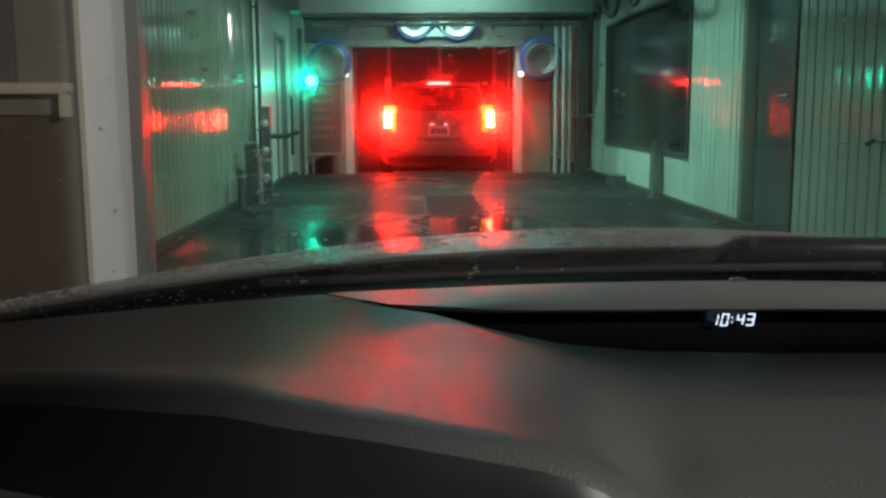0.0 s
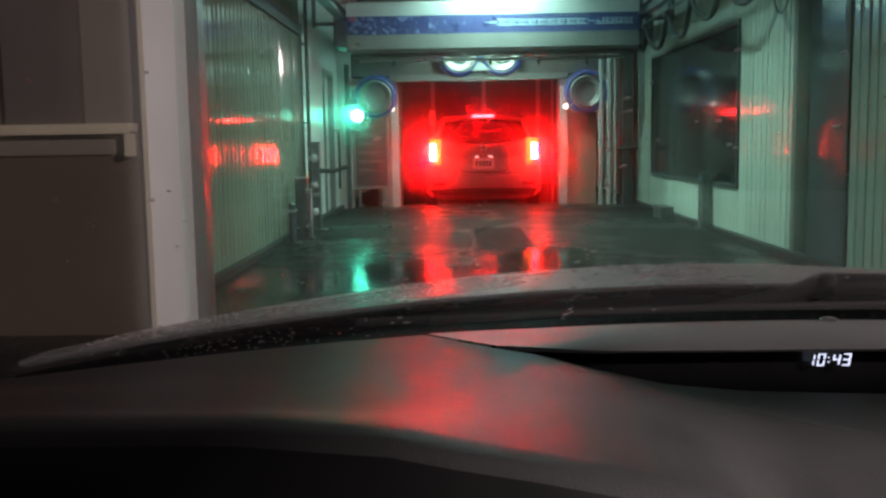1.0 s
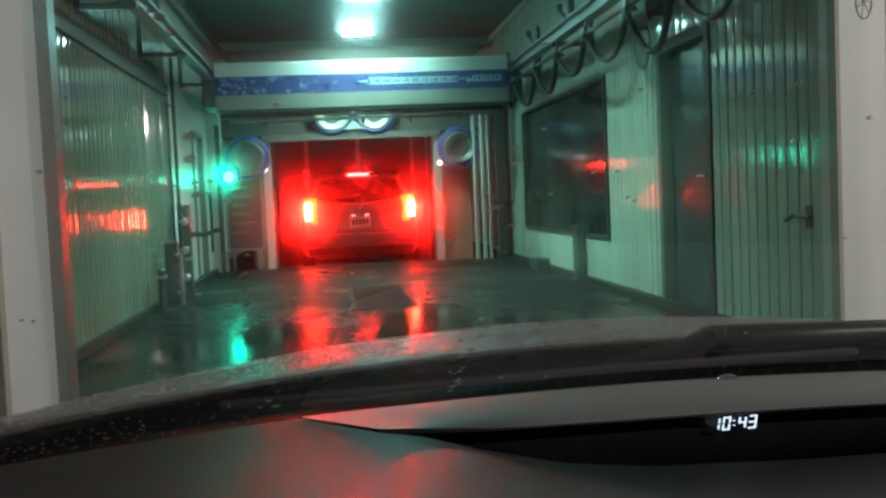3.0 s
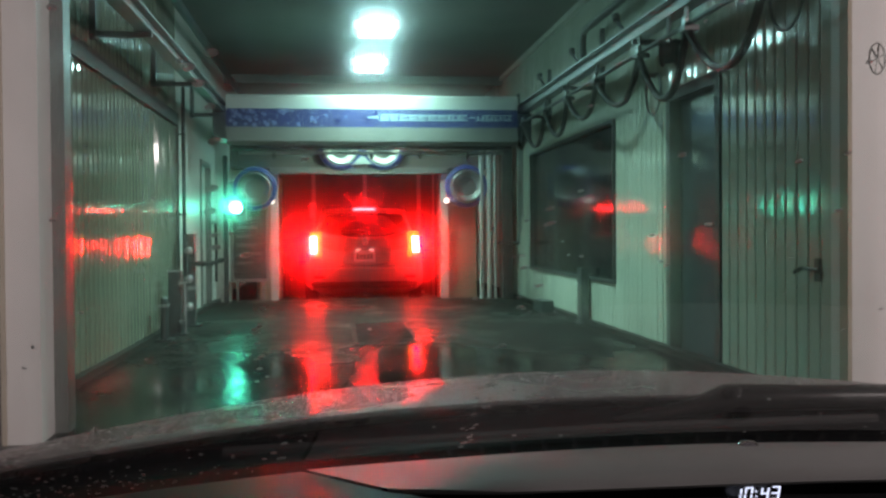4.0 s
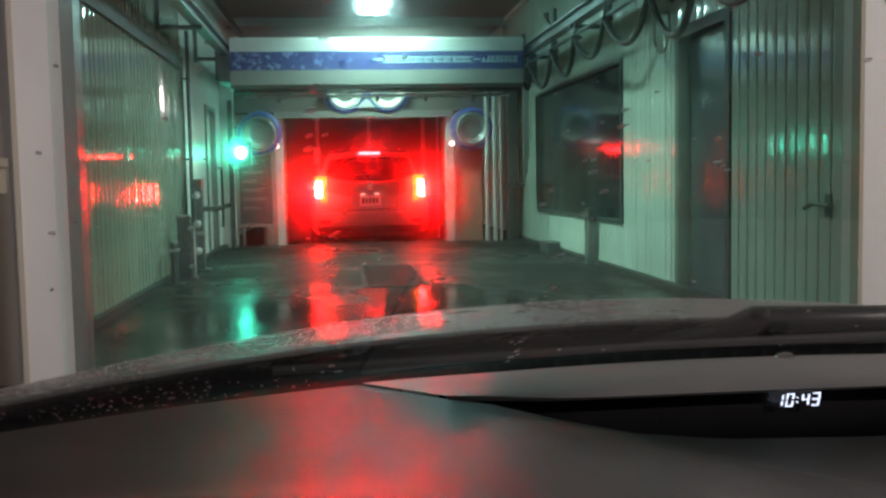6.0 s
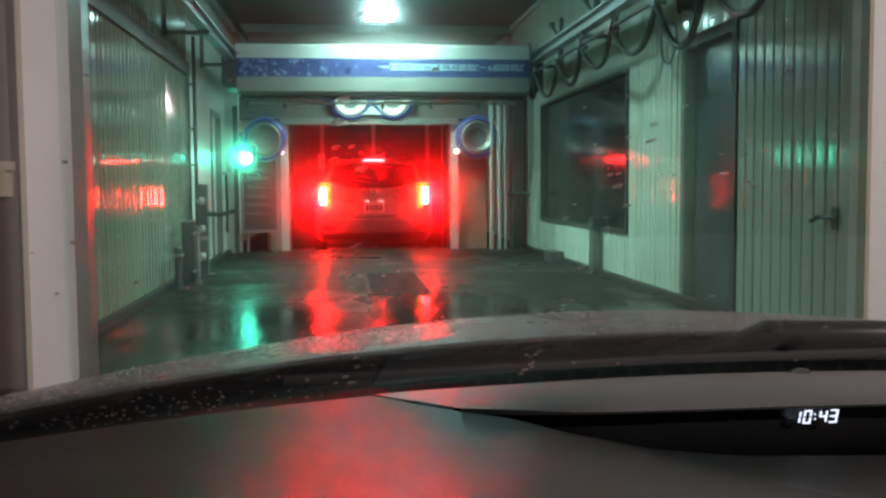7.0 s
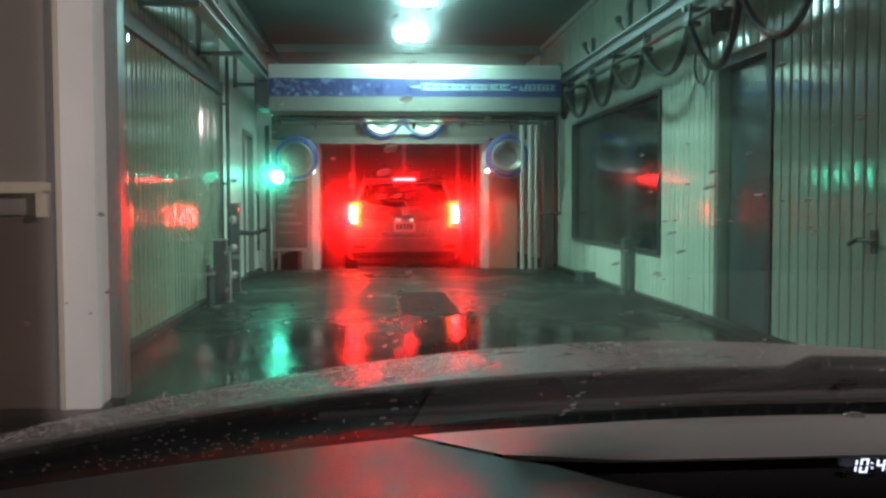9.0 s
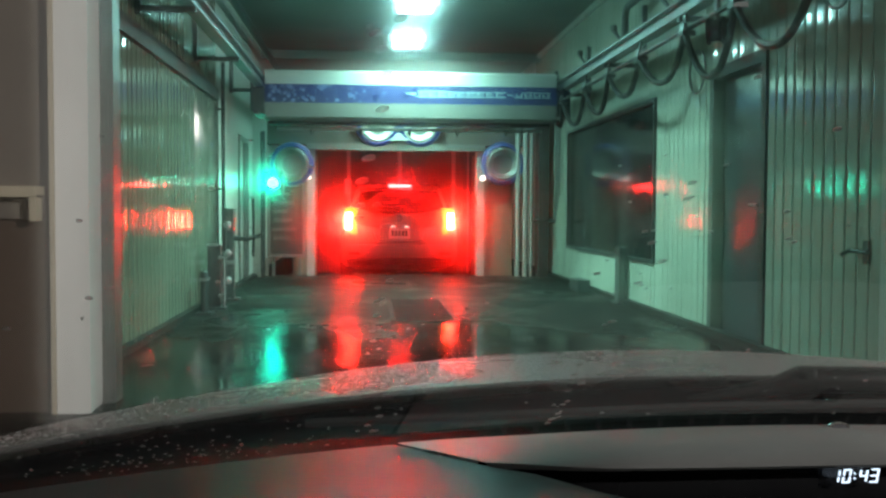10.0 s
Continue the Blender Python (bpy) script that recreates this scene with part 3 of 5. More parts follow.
fest = thing("festoon_cable", (2.96, 7.5, 2.12), "black supply cable hanging in loops from trolleys", "cable")
for i, (a, b) in enumerate(zip(marks, marks[1:])):
    drop = 0.27 + 0.035 * math.sin(i * 1.7) + (0.05 if i < 2 else 0)
    part("loop", tb([(2.96 + 0.03 * math.sin(math.pi * u), a + (b - a) * u, 2.11 - drop * (1 - abs(2 * u - 1) ** 2.1)) for u in [k / 18 for k in range(19)]], 0.023, 8), RUBBER, fest)
for a in marks:
    part("trolley", bx(((2.93, a - 0.045, 2.085), (3.02, a + 0.045, 2.117))), DARKSTEEL, fest, bevel=0.008)
    part("trolley_wheel", lathe(bmesh.new(), [(0.0, -0.01), (0.03, -0.01), (0.03, 0.01), (0.0, 0.01)], Matrix.Translation((2.95, a, 2.15)) @ pose(0, 0, 0, 0, 0, 90), 14), STEEL, fest)
reel = thing("cable_reel", (2.99, 4.42, 2.05), "black cable reel hanging below the rail", "reel")
part("drum", lathe(bmesh.new(), [(0.0, -0.05), (0.085, -0.05), (0.085, -0.04), (0.065, -0.03), (0.065, 0.03), (0.085, 0.04), (0.085, 0.05), (0.0, 0.05)], Matrix.Translation((2.99, 4.42, 2.03)) @ pose(0, 0, 0, 0, 0, 60), 18), RUBBER, reel)
part("hanger", bx(((2.98, 4.4, 2.1), (3.0, 4.44, 2.2545))), DARKSTEEL, reel, bevel=0.003)
for i, (y, z, r) in enumerate(((5.75, 1.98, 0.17), (3.55, 2.2, 0.2))):
    coil = thing("hose_loop", (RW - 0.03, y, z), "thin grey hose loop hanging on the plank wall", "hose", "hose loops")
    part("hose", tb([(RW - 0.03, y + r * math.sin(a), z - r * math.cos(a)) for a in [k * math.pi * 2 / 24 - 2.4 for k in range(19)]], 0.011, 8), GRAYMETAL, coil)
    part("hook", bx(((RW - 0.06, y - 0.02, z + r * 0.7), (RW + 0.001, y + 0.02, z + r * 0.7 + 0.03))), STEEL, coil, bevel=0.004)

latch = thing("wall_latch", (RW - 0.02, 3.3, 0.7), "dark metal latch on the plank wall by the entrance", "latch")
part("plate", bx(((RW - 0.012, 3.23, 0.64), (RW - 0.003, 3.29, 0.76))), DARKSTEEL, latch, bevel=0.003)
part("bolt", tb([(RW - 0.022, 3.23, 0.7), (RW - 0.022, 3.38, 0.705)], 0.011, 8), DARKSTEEL, latch)
part("knob", tb([(RW - 0.012, 3.4, 0.71), (RW - 0.07, 3.4, 0.68)], 0.012, 8), DARKSTEEL, latch)
for k in range(3):
    drop_hose = thing("hanging_hose", (RW - 0.06, 10.85 + 0.13 * k, 1.5), "thin grey hose hanging down the wall", "hose", "hanging hoses")
    part("hose", tb([(RW - 0.06, 10.85 + 0.13 * k + 0.02 * math.sin(4 * u + k), 2.1 - (1.0 + 0.18 * k) * u) for u in [j / 10 for j in range(11)]], 0.014, 8), GRAYMETAL, drop_hose)
    part("clip", bx(((RW - 0.08, 10.83 + 0.13 * k, 2.08), (RW + 0.001, 10.87 + 0.13 * k, 2.12))), DARKSTEEL, drop_hose, bevel=0.003)

# ---- ceiling lights ----


def ceiling_light(y, z):
    top = thing("ceiling_light", (1.32, y, CEIL), "bright greenish-white ceiling light in a metal housing", "ceiling light", "ceiling lights")
    part("housing", bx(((1.08, y - 0.15, z - 0.1), (1.56, y + 0.15, z - 0.001))), STEEL, top, bevel=0.015)
    part("diffuser", bx(((1.15, y - 0.09, z - 0.135), (1.49, y + 0.09, z - 0.101))), TUBEGLOW, top, "glowing diffuser", bevel=0.01)
    if z < CEIL:
        for x in (1.14, 1.5):
            part("rod", tb([(x, y, z - 0.002), (x, y, CEIL)], 0.012, 8), STEEL, top, "hanging rod")


for lamp_y, lamp_z, watts in LAMPS:
    ceiling_light(lamp_y, lamp_z)
for y in (3.95, 12.6):
    solid("ceiling_beam", bx(((LW, y, CEIL - 0.12), (RW, y + 0.12, CEIL - 0.002))), CEILING, "dark ceiling beam across the bay", "beam", "structure", bevel=0.008)
solid("ceiling_pipe", tb([(-0.55, 3.3, 3.05), (-0.55, 13, 3.05)], 0.045, 14), DARKSTEEL, "dark pipe along the ceiling corner", "pipe")
solid("cove_trim", bx(((RW - 0.05, 3.12, CEIL - 0.06), (RW - 0.001, 13, CEIL - 0.003))), WALL, "pale cove strip under the ceiling", "trim", "structure", bevel=0.006)

# ---- wash gantry ----
gan = thing("wash_gantry", (1.3, 9.4, 2.2), "wash gantry beam with white top, blue bubble-print band and grey underside", "wash gantry")
GX0, GX1, GY = -0.29, 2.92, 9.11
part("body", bx(((GX0, GY + 0.012, 1.95), (GX1, GY + 0.6, 2.4))), GANTRYGREY, gan, bevel=0.015)
white = sheet([[(x, GY + dy, z) for x in (GX0, 1.2, GX1 - 0.22, GX1)] for dy, z in ((0.0, 2.275), (0.0, 2.4), (0.03, 2.43), (0.6, 2.43), (0.6, 2.405))])
part("top_cover", white, GANTRYWHITE, gan, "white top cover")
part("band", bx(((GX0, GY, 2.075), (GX1, GY + 0.011, 2.273))), BLUE, gan, "blue printed band")
low = sheet([[(x, GY + dy, z) for x in (GX0, 1.2, GX1)] for dy, z in ((0.0, 2.073), (0.005, 1.92), (0.05, 1.885), (0.55, 1.885), (0.6, 1.94))])
part("lower_cover", low, GANTRYGREY, gan, "grey lower cover")
part("seal_strip", bx(((GX0 + 0.03, GY + 0.1, 1.84), (GX1 - 0.05, GY + 0.2, 1.883))), RUBBER, gan, "black rubber strip")
bub = bmesh.new()
rnd = random.Random(4)
for i in range(90):
    x = GX0 + 0.05 + 1.25 * rnd.random() ** 1.4
    z = rnd.uniform(2.09, 2.26)
    r = rnd.choice((0.006, 0.008, 0.011, 0.016, 0.024))
    lathe(bub, [(r, -0.003), (r * 0.75, -0.004), (0.0, -0.0045)], Matrix.Translation((x, GY, z)), 10)
tagged(part("bubble_print", bub, PALEBLUE, gan, "pale printed bubbles"), kind="stuff")
# the maker's badge as plain shapes
badge = bmesh.new()
for lo, hi in (((1.36, 2.15), (2.36, 2.16)), ((1.36, 2.21), (1.62, 2.22)), ((1.62, 2.205), (2.36, 2.215)), ((1.29, 2.175), (1.36, 2.195)), ((2.36, 2.178), (2.44, 2.19)), ((2.44, 2.15), (2.86, 2.16)), ((2.52, 2.205), (2.86, 2.215)), ((1.24, 2.18), (1.29, 2.19))):
    box(badge, (lo[0], GY - 0.004, lo[1]), (hi[0], GY - 0.0005, hi[1]))
part("badge", badge, BADGE, gan, "pale outline of a printed badge", smooth=False)
for i in range(9):
    part("badge_bar", bx(((1.39 + 0.106 * i, GY - 0.006, 2.166), (1.475 + 0.106 * i, GY - 0.0005, 2.174)), ((1.39 + 0.106 * i, GY - 0.006, 2.1745), (1.41 + 0.106 * i, GY - 0.0005, 2.2)), ((1.41 + 0.106 * i, GY - 0.006, 2.19), (1.475 + 0.106 * i, GY - 0.0005, 2.198))), BADGE, gan, smooth=False)
for i in range(4):
    part("badge_bar", bx(((2.46 + 0.1 * i, GY - 0.006, 2.166), (2.54 + 0.1 * i, GY - 0.0005, 2.175)), ((2.46 + 0.1 * i, GY - 0.006, 2.1755), (2.48 + 0.1 * i, GY - 0.0005, 2.2)), ((2.52 + 0.1 * i, GY - 0.006, 2.1755), (2.54 + 0.1 * i, GY - 0.0005, 2.2))), BADGE, gan, smooth=False)
for x0, x1 in ((GX0 - 0.13, GX0 - 0.003), (GX1 + 0.003, GX1 + 0.16)):
    part("carriage", bx(((x0, GY + 0.02, 1.95), (x1, GY + 0.55, 2.24))), DARKSTEEL, gan, "dark end carriage", bevel=0.02)
part("spray_pipe", tb([(GX0 + 0.1, GY + 0.35, 1.82), (GX1 - 0.1, GY + 0.35, 1.82)], 0.02), STEEL, gan, "spray pipe with nozzles")
for x in (0.2, 0.75, 1.3, 1.85, 2.4):
    part("spray_nozzle", lathe(bmesh.new(), [(0.022, 0.0), (0.022, 0.04), (0.01, 0.07)], Matrix.Translation((x, GY + 0.35, 1.82)) @ pose(0, 0, 0, -90), 10), DARKSTEEL, gan)

# ---- dryer arch ----
AY = 11.7
arch = thing("dryer_arch", (1.2, AY, 0), "blower arch with blue-ringed cream air nozzles", "dryer arch")
for x0, x1 in ((0.0, 0.1), (2.33, 2.43)):
    part("upright", bx(((x0, AY, 0.0), (x1, AY + 0.25, 1.8))), RISER, arch, "pale metal upright", bevel=0.01)
part("header", bx(((-0.62, AY + 0.02, 1.801), (3.0, AY + 0.4, 2.5))), DARKCOL, arch, bevel=0.02)
part("lintel", bx(((0.0, AY - 0.06, 1.72), (2.43, AY + 0.018, 1.81))), GANTRYGREY, arch, "pale lintel strip", bevel=0.01)


def nozzle(x, z, r, lean=0.0, lip=CREAM):
    m = Matrix.Translation((x, AY - 0.07, z)) @ pose(0, 0, 0, lean)
    ring = part("nozzle_ring", lathe(bmesh.new(), [(r * 1.02, 0.09), (r * 1.06, 0.02), (r * 1.0, -0.04), (r * 0.86, -0.06), (r * 0.82, -0.03), (r * 0.82, 0.05)], m, 36), NOZZLEBLUE, arch, "blue nozzle surround")
    part("nozzle_lip", lathe(bmesh.new(), [(r * 0.81, 0.03), (r * 0.8, -0.045), (r * 0.7, -0.06), (r * 0.5, -0.02), (r * 0.46, 0.06)], m, 36), lip, ring, "cream air nozzle lip")
    part("nozzle_core", lathe(bmesh.new(), [(r * 0.46, 0.02), (r * 0.42, 0.08), (r * 0.15, 0.1), (0.0, 0.06)], m, 28), GRAYMETAL, ring, "dark nozzle core")


nozzle(0.955, 2.06, 0.285, 8)
nozzle(1.535, 2.06, 0.285, 8)
nozzle(2.68, 1.545, 0.285, 0, GRAYMETAL)
nozzle(-0.2, 1.52, 0.285, 0, GRAYMETAL)
part("bracket", sheet([[(1.245 + dx * s, AY - 0.1, z) for s in (-1, 0, 1)] for dx, z in ((0.02, 1.96), (0.09, 1.9), (0.15, 1.85))]), GANTRYWHITE, arch, "small pale bracket between the nozzles")
for x in (0.02, 2.4):
    lampm = Matrix.Translation((x, AY - 0.05, 1.36)) @ pose(0, 0, 0, 20)
    lamp_body = part("spot_lamp", lathe(bmesh.new(), [(0.0, 0.12), (0.035, 0.1), (0.05, 0.0), (0.05, -0.03), (0.044, -0.03)], lampm, 16), STEEL, arch, "small steel spot lamp")
    part("lens", lathe(bmesh.new(), [(0.043, -0.028), (0.03, -0.036), (0.0, -0.038)], lampm, 16), SPOTGLOW, lamp_body, "lit lens")
for x in (2.88, 2.99, 3.07):
    solid("riser_pipe", tb([(x, AY - 0.1, 0.0), (x, AY - 0.1, 2.3)], 0.035 if x < 3 else 0.022, 12), RISER, "pale vertical riser pipe beside the arch", "pipe", group="riser pipes")
solid("riser_duct", bx(((3.16, AY - 0.2, 0.0), (3.3, AY + 0.02, 2.25))), DARKSTEEL, "dark square duct beside the wall", "duct", bevel=0.012)
tap = thing("wall_tap", (3.28, 11.4, 0.75), "steel lever tap sticking out beside the duct", "tap")
part("stem", tb([(3.23, 11.5, 0.76), (3.23, 11.35, 0.76)], 0.025), STEEL, tap)
part("lever", tb([(3.06, 11.34, 0.76), (3.34, 11.34, 0.77)], 0.022), DARKSTEEL, tap)
solid("splash_sheet", bx(((2.46, AY + 0.1, 0.0), (2.84, AY + 0.14, 1.26))), BROWNPANEL, "tan splash sheet beside the arch", "panel", bevel=0.006)
for y, s in ((12.5, 0), (13.4, 0), (14.6, 0), (15.8, 0)):
    solid("roller_curtain", tb([(-0.16 + 0.02 * math.sin(y * 7), y, -0.3), (-0.16, y, 1.9)], 0.09, 12), BROWNPANEL, "tan hanging brush roll beside the lane", "brush", group="brush rolls")
    solid("roller_curtain", tb([(2.8 + 0.02 * math.sin(y * 5), y, -0.3), (2.8, y, 1.9)], 0.09, 12), BROWNPANEL, "tan hanging brush roll beside the lane", "brush", group="brush rolls")

# ---- signal and instruction board ----
sig = thing("signal_light", (-0.44, 11.3, 0), "lit green signal lamp on a dark housing and post", "signal light")
SY = 11.42
part("post", bx(((-0.6, SY + 0.02, 0.0), (-0.54, SY + 0.08, 1.95))), DARKSTEEL, sig, bevel=0.006)
part("housing", bx(((-0.56, SY - 0.02, 1.1), (-0.3, SY + 0.1, 1.42))), DARKSTEEL, sig, bevel=0.02)
hood_ring = part("visor", lathe(bmesh.new(), [(0.085, 0.0), (0.09, -0.06), (0.083, -0.06), (0.08, 0.0)], Matrix.Translation((-0.43, SY - 0.02, 1.262)), 24), RUBBER, sig)
part("lens", lathe(bmesh.new(), [(0.08, -0.004), (0.06, -0.03), (0.03, -0.042), (0.0, -0.045)], Matrix.Translation((-0.43, SY - 0.02, 1.262)), 24), GREENGLOW, sig, "lit green lens")
board = thing("instruction_board", (-0.28, AY, 0.3), "dark instruction board in a pale frame with unreadable lines", "sign")
part("board", bx(((-0.5, AY - 0.03, 0.3), (-0.06, AY - 0.005, 1.58))), DARKJAMB, board, bevel=0.003)
part("frame", bx(((-0.54, AY - 0.05, 0.26), (-0.5, AY, 1.62)), ((-0.06, AY - 0.05, 0.26), (-0.02, AY, 1.62)), ((-0.499, AY - 0.05, 1.581), (-0.061, AY, 1.62)), ((-0.499, AY - 0.05, 0.26), (-0.061, AY, 0.299))), GRAYMETAL, board, "pale frame", bevel=0.004)
for i in range(9):
    part("text_bar", bx(((-0.45, AY - 0.035, 1.46 - 0.12 * i), (-0.45 + 0.18 + 0.16 * ((i * 7) % 5) / 5, AY - 0.0305, 1.5 - 0.12 * i))), PRINT, board)
for x in (-0.45, -0.1):
    part("leg", bx(((x - 0.02, AY - 0.04, 0.0), (x + 0.02, AY, 0.258))), GRAYMETAL, board, bevel=0.004)

# ---- floor fittings ----
grate = thing("drain_grate", (1.3, 7.0, 0), "dark steel drain grate set in the floor", "drain")
part("frame", bx(((1.02, 6.3, -0.02), (1.06, 8.2, 0.008)), ((1.54, 6.3, -0.02), (1.58, 8.2, 0.008)), ((1.061, 6.3, -0.02), (1.539, 6.34, 0.008)), ((1.061, 8.16, -0.02), (1.539, 8.2, 0.008))), GRATE, grate, bevel=0.002)
for i in range(26):
    y = 6.36 + 0.07 * i
    part("slat", bx(((1.06, y, -0.015), (1.54, y + 0.03, 0.006))), GRATE, grate)

# ---- entrance front ----
FY = 3.1
front = bmesh.new()
box(front, (-6, FY - 0.1, 1.0), (-0.56, FY + 0.12, 6.0)), box(front, (3.63, FY - 0.1, 1.0), (9, FY + 0.12, 6.0)), box(front, (-0.559, FY - 0.1, 3.25), (3.629, FY + 0.12, 6.0))
solid("wall_south", front, TAUPE, "taupe outer wall above the ledge beside the entrance", "wall", "structure")
base = bmesh.new()
box(base, (-6, FY - 0.14, -0.5), (-0.56, FY + 0.12, 0.999)), box(base, (3.63, FY - 0.14, -0.5), (9, FY + 0.12, 0.999))
solid("wall_south_base", base, BROWN, "dark brown lower outer wall beside the entrance", "wall", "structure")
for side, x0, x1 in (("west", -6, -0.6), ("east", 3.66, 9)):
    led = thing("ledge_" + side, ((x0 + x1) / 2, FY - 0.2, 0.95), "beige ledge with end brackets along the outer wall", "ledge", kind="structure")
    part("shelf", bx(((x0, FY - 0.26, 0.965), (x1, FY - 0.101, 1.002))), LEDGE, led, bevel=0.006)
    part("fascia", bx(((x0, FY - 0.17, 0.86), (x1, FY - 0.141, 0.964))), TAUPE, led, bevel=0.004)
    part("lip", bx(((x0, FY - 0.262, 0.955), (x1, FY - 0.245, 0.9645))), LEDGE, led)
    for i in range(8):
        x = (x1 - 0.03 - i * 0.66) if side == "west" else (x0 + i * 0.66)
        part("bracket", bx(((x, FY - 0.25, 0.85), (x + 0.028, FY - 0.171, 0.9535))), LEDGE, led, bevel=0.003)
for x0, x1 in ((-1.22, -0.86), (-2.6, -2.2), (3.95, 4.2)):
    solid("pilaster", bx(((x0, FY - 0.15, 1.003), (x1, FY - 0.101, 6.0))), DARKCOL, "dark vertical strip on the outer wall", "pilaster", "structure", bevel=0.004)
solid("wall_batten", bx(((-1.56, FY - 0.125, 1.003), (-1.53, FY - 0.101, 6.0))), LEDGE, "thin pale vertical batten on the outer wall", "trim", "structure", bevel=0.003)
solid("ochre_panel", bx(((3.74, FY - 0.16, 0.6), (4.1, FY - 0.141, 0.84))), OCHRE, "small ochre sheet fixed under the ledge", "panel", bevel=0.003)


def jamb(name, x0, x1, label):
    top = thing(name, ((x0 + x1) / 2, FY, 0), label, "door jamb", kind="structure")
    part("face", bx(((x0, FY - 0.17, -0.3), (x1, FY + 0.02, 3.35))), POSTWHITE, top, bevel=0.018)
    # east reveal gets a dark colour for the shade on its inner side
    part("reveal", bx(((x0 + 0.02, FY + 0.021, -0.3), (x1 + (0.06 if x0 < 0 else -0.02), FY + 0.14, 3.3))), GRAYMETAL if x0 < 0 else DARKCOL, top, "inner reveal", bevel=0.01)
    part("edge_angle", bx(((x0 - 0.022, FY - 0.178, -0.3), (x0 - 0.001, FY - 0.1, 3.35))), LEDGE, top, "pale edge angle", bevel=0.004)
    return top


jl = jamb("jamb_west", -0.545, -0.4, "white painted entrance post with scuffs")
jr = jamb("jamb_east", 3.36, 3.6, "white painted entrance post with a wheel emblem")
lint = solid("lintel", bx(((-0.545, FY - 0.17, 3.351), (3.6, FY + 0.12, 3.6))), POSTWHITE, "white entrance lintel", "lintel", "structure", bevel=0.015)
em = bmesh.new()
EX, EZ = 3.49, 1.73
tube(em, [(EX + 0.04 * math.cos(a), FY - 0.174, EZ + 0.075 * math.sin(a)) for a in [k * math.pi / 12 for k in range(25)]], 0.0035, 6)
for k in range(6):
    tube(em, [(EX, FY - 0.175, EZ), (EX + 0.038 * math.cos(k * math.pi / 3 + 0.3), FY - 0.174, EZ + 0.07 * math.sin(k * math.pi / 3 + 0.3))], 0.003, 5)
solid("wheel_emblem", em, GRAYMETAL, "thin dark spoked wheel emblem on the white post", "emblem")
for z in (0.42,):
    solid("jamb_bolt", lathe(bmesh.new(), [(0.007, 0.0), (0.007, -0.006), (0.0, -0.008)], Matrix.Translation((-0.43, FY - 0.171, z)), 10), STEEL, "small steel bolt head on the post", "bolt", group="post bolts")

# forecourt lamp on its pole
fl = thing("forecourt_lamp", (5.4, -4.2, -0.28), "forecourt lamp on a dark steel pole", "street lamp")
part("pole", tb([(5.4, -4.2, -0.28), (5.4, -4.2, 2.98)], 0.06, 12), DARKSTEEL, fl)
part("arm", tb([(5.4, -4.2, 2.93), (5.1, -3.9, 2.95)], 0.04, 10), DARKSTEEL, fl)
part("head", bx(((4.82, -4.0, 2.88), (5.2, -3.62, 2.98))), DARKSTEEL, fl, bevel=0.02)
part("base_plate", bx(((5.25, -4.35, -0.28), (5.55, -4.05, -0.25))), DARKSTEEL, fl, bevel=0.006)

# ---- the parked SUV at the far end ----
SX, SYR, SG = 1.335, 13.93, -0.31


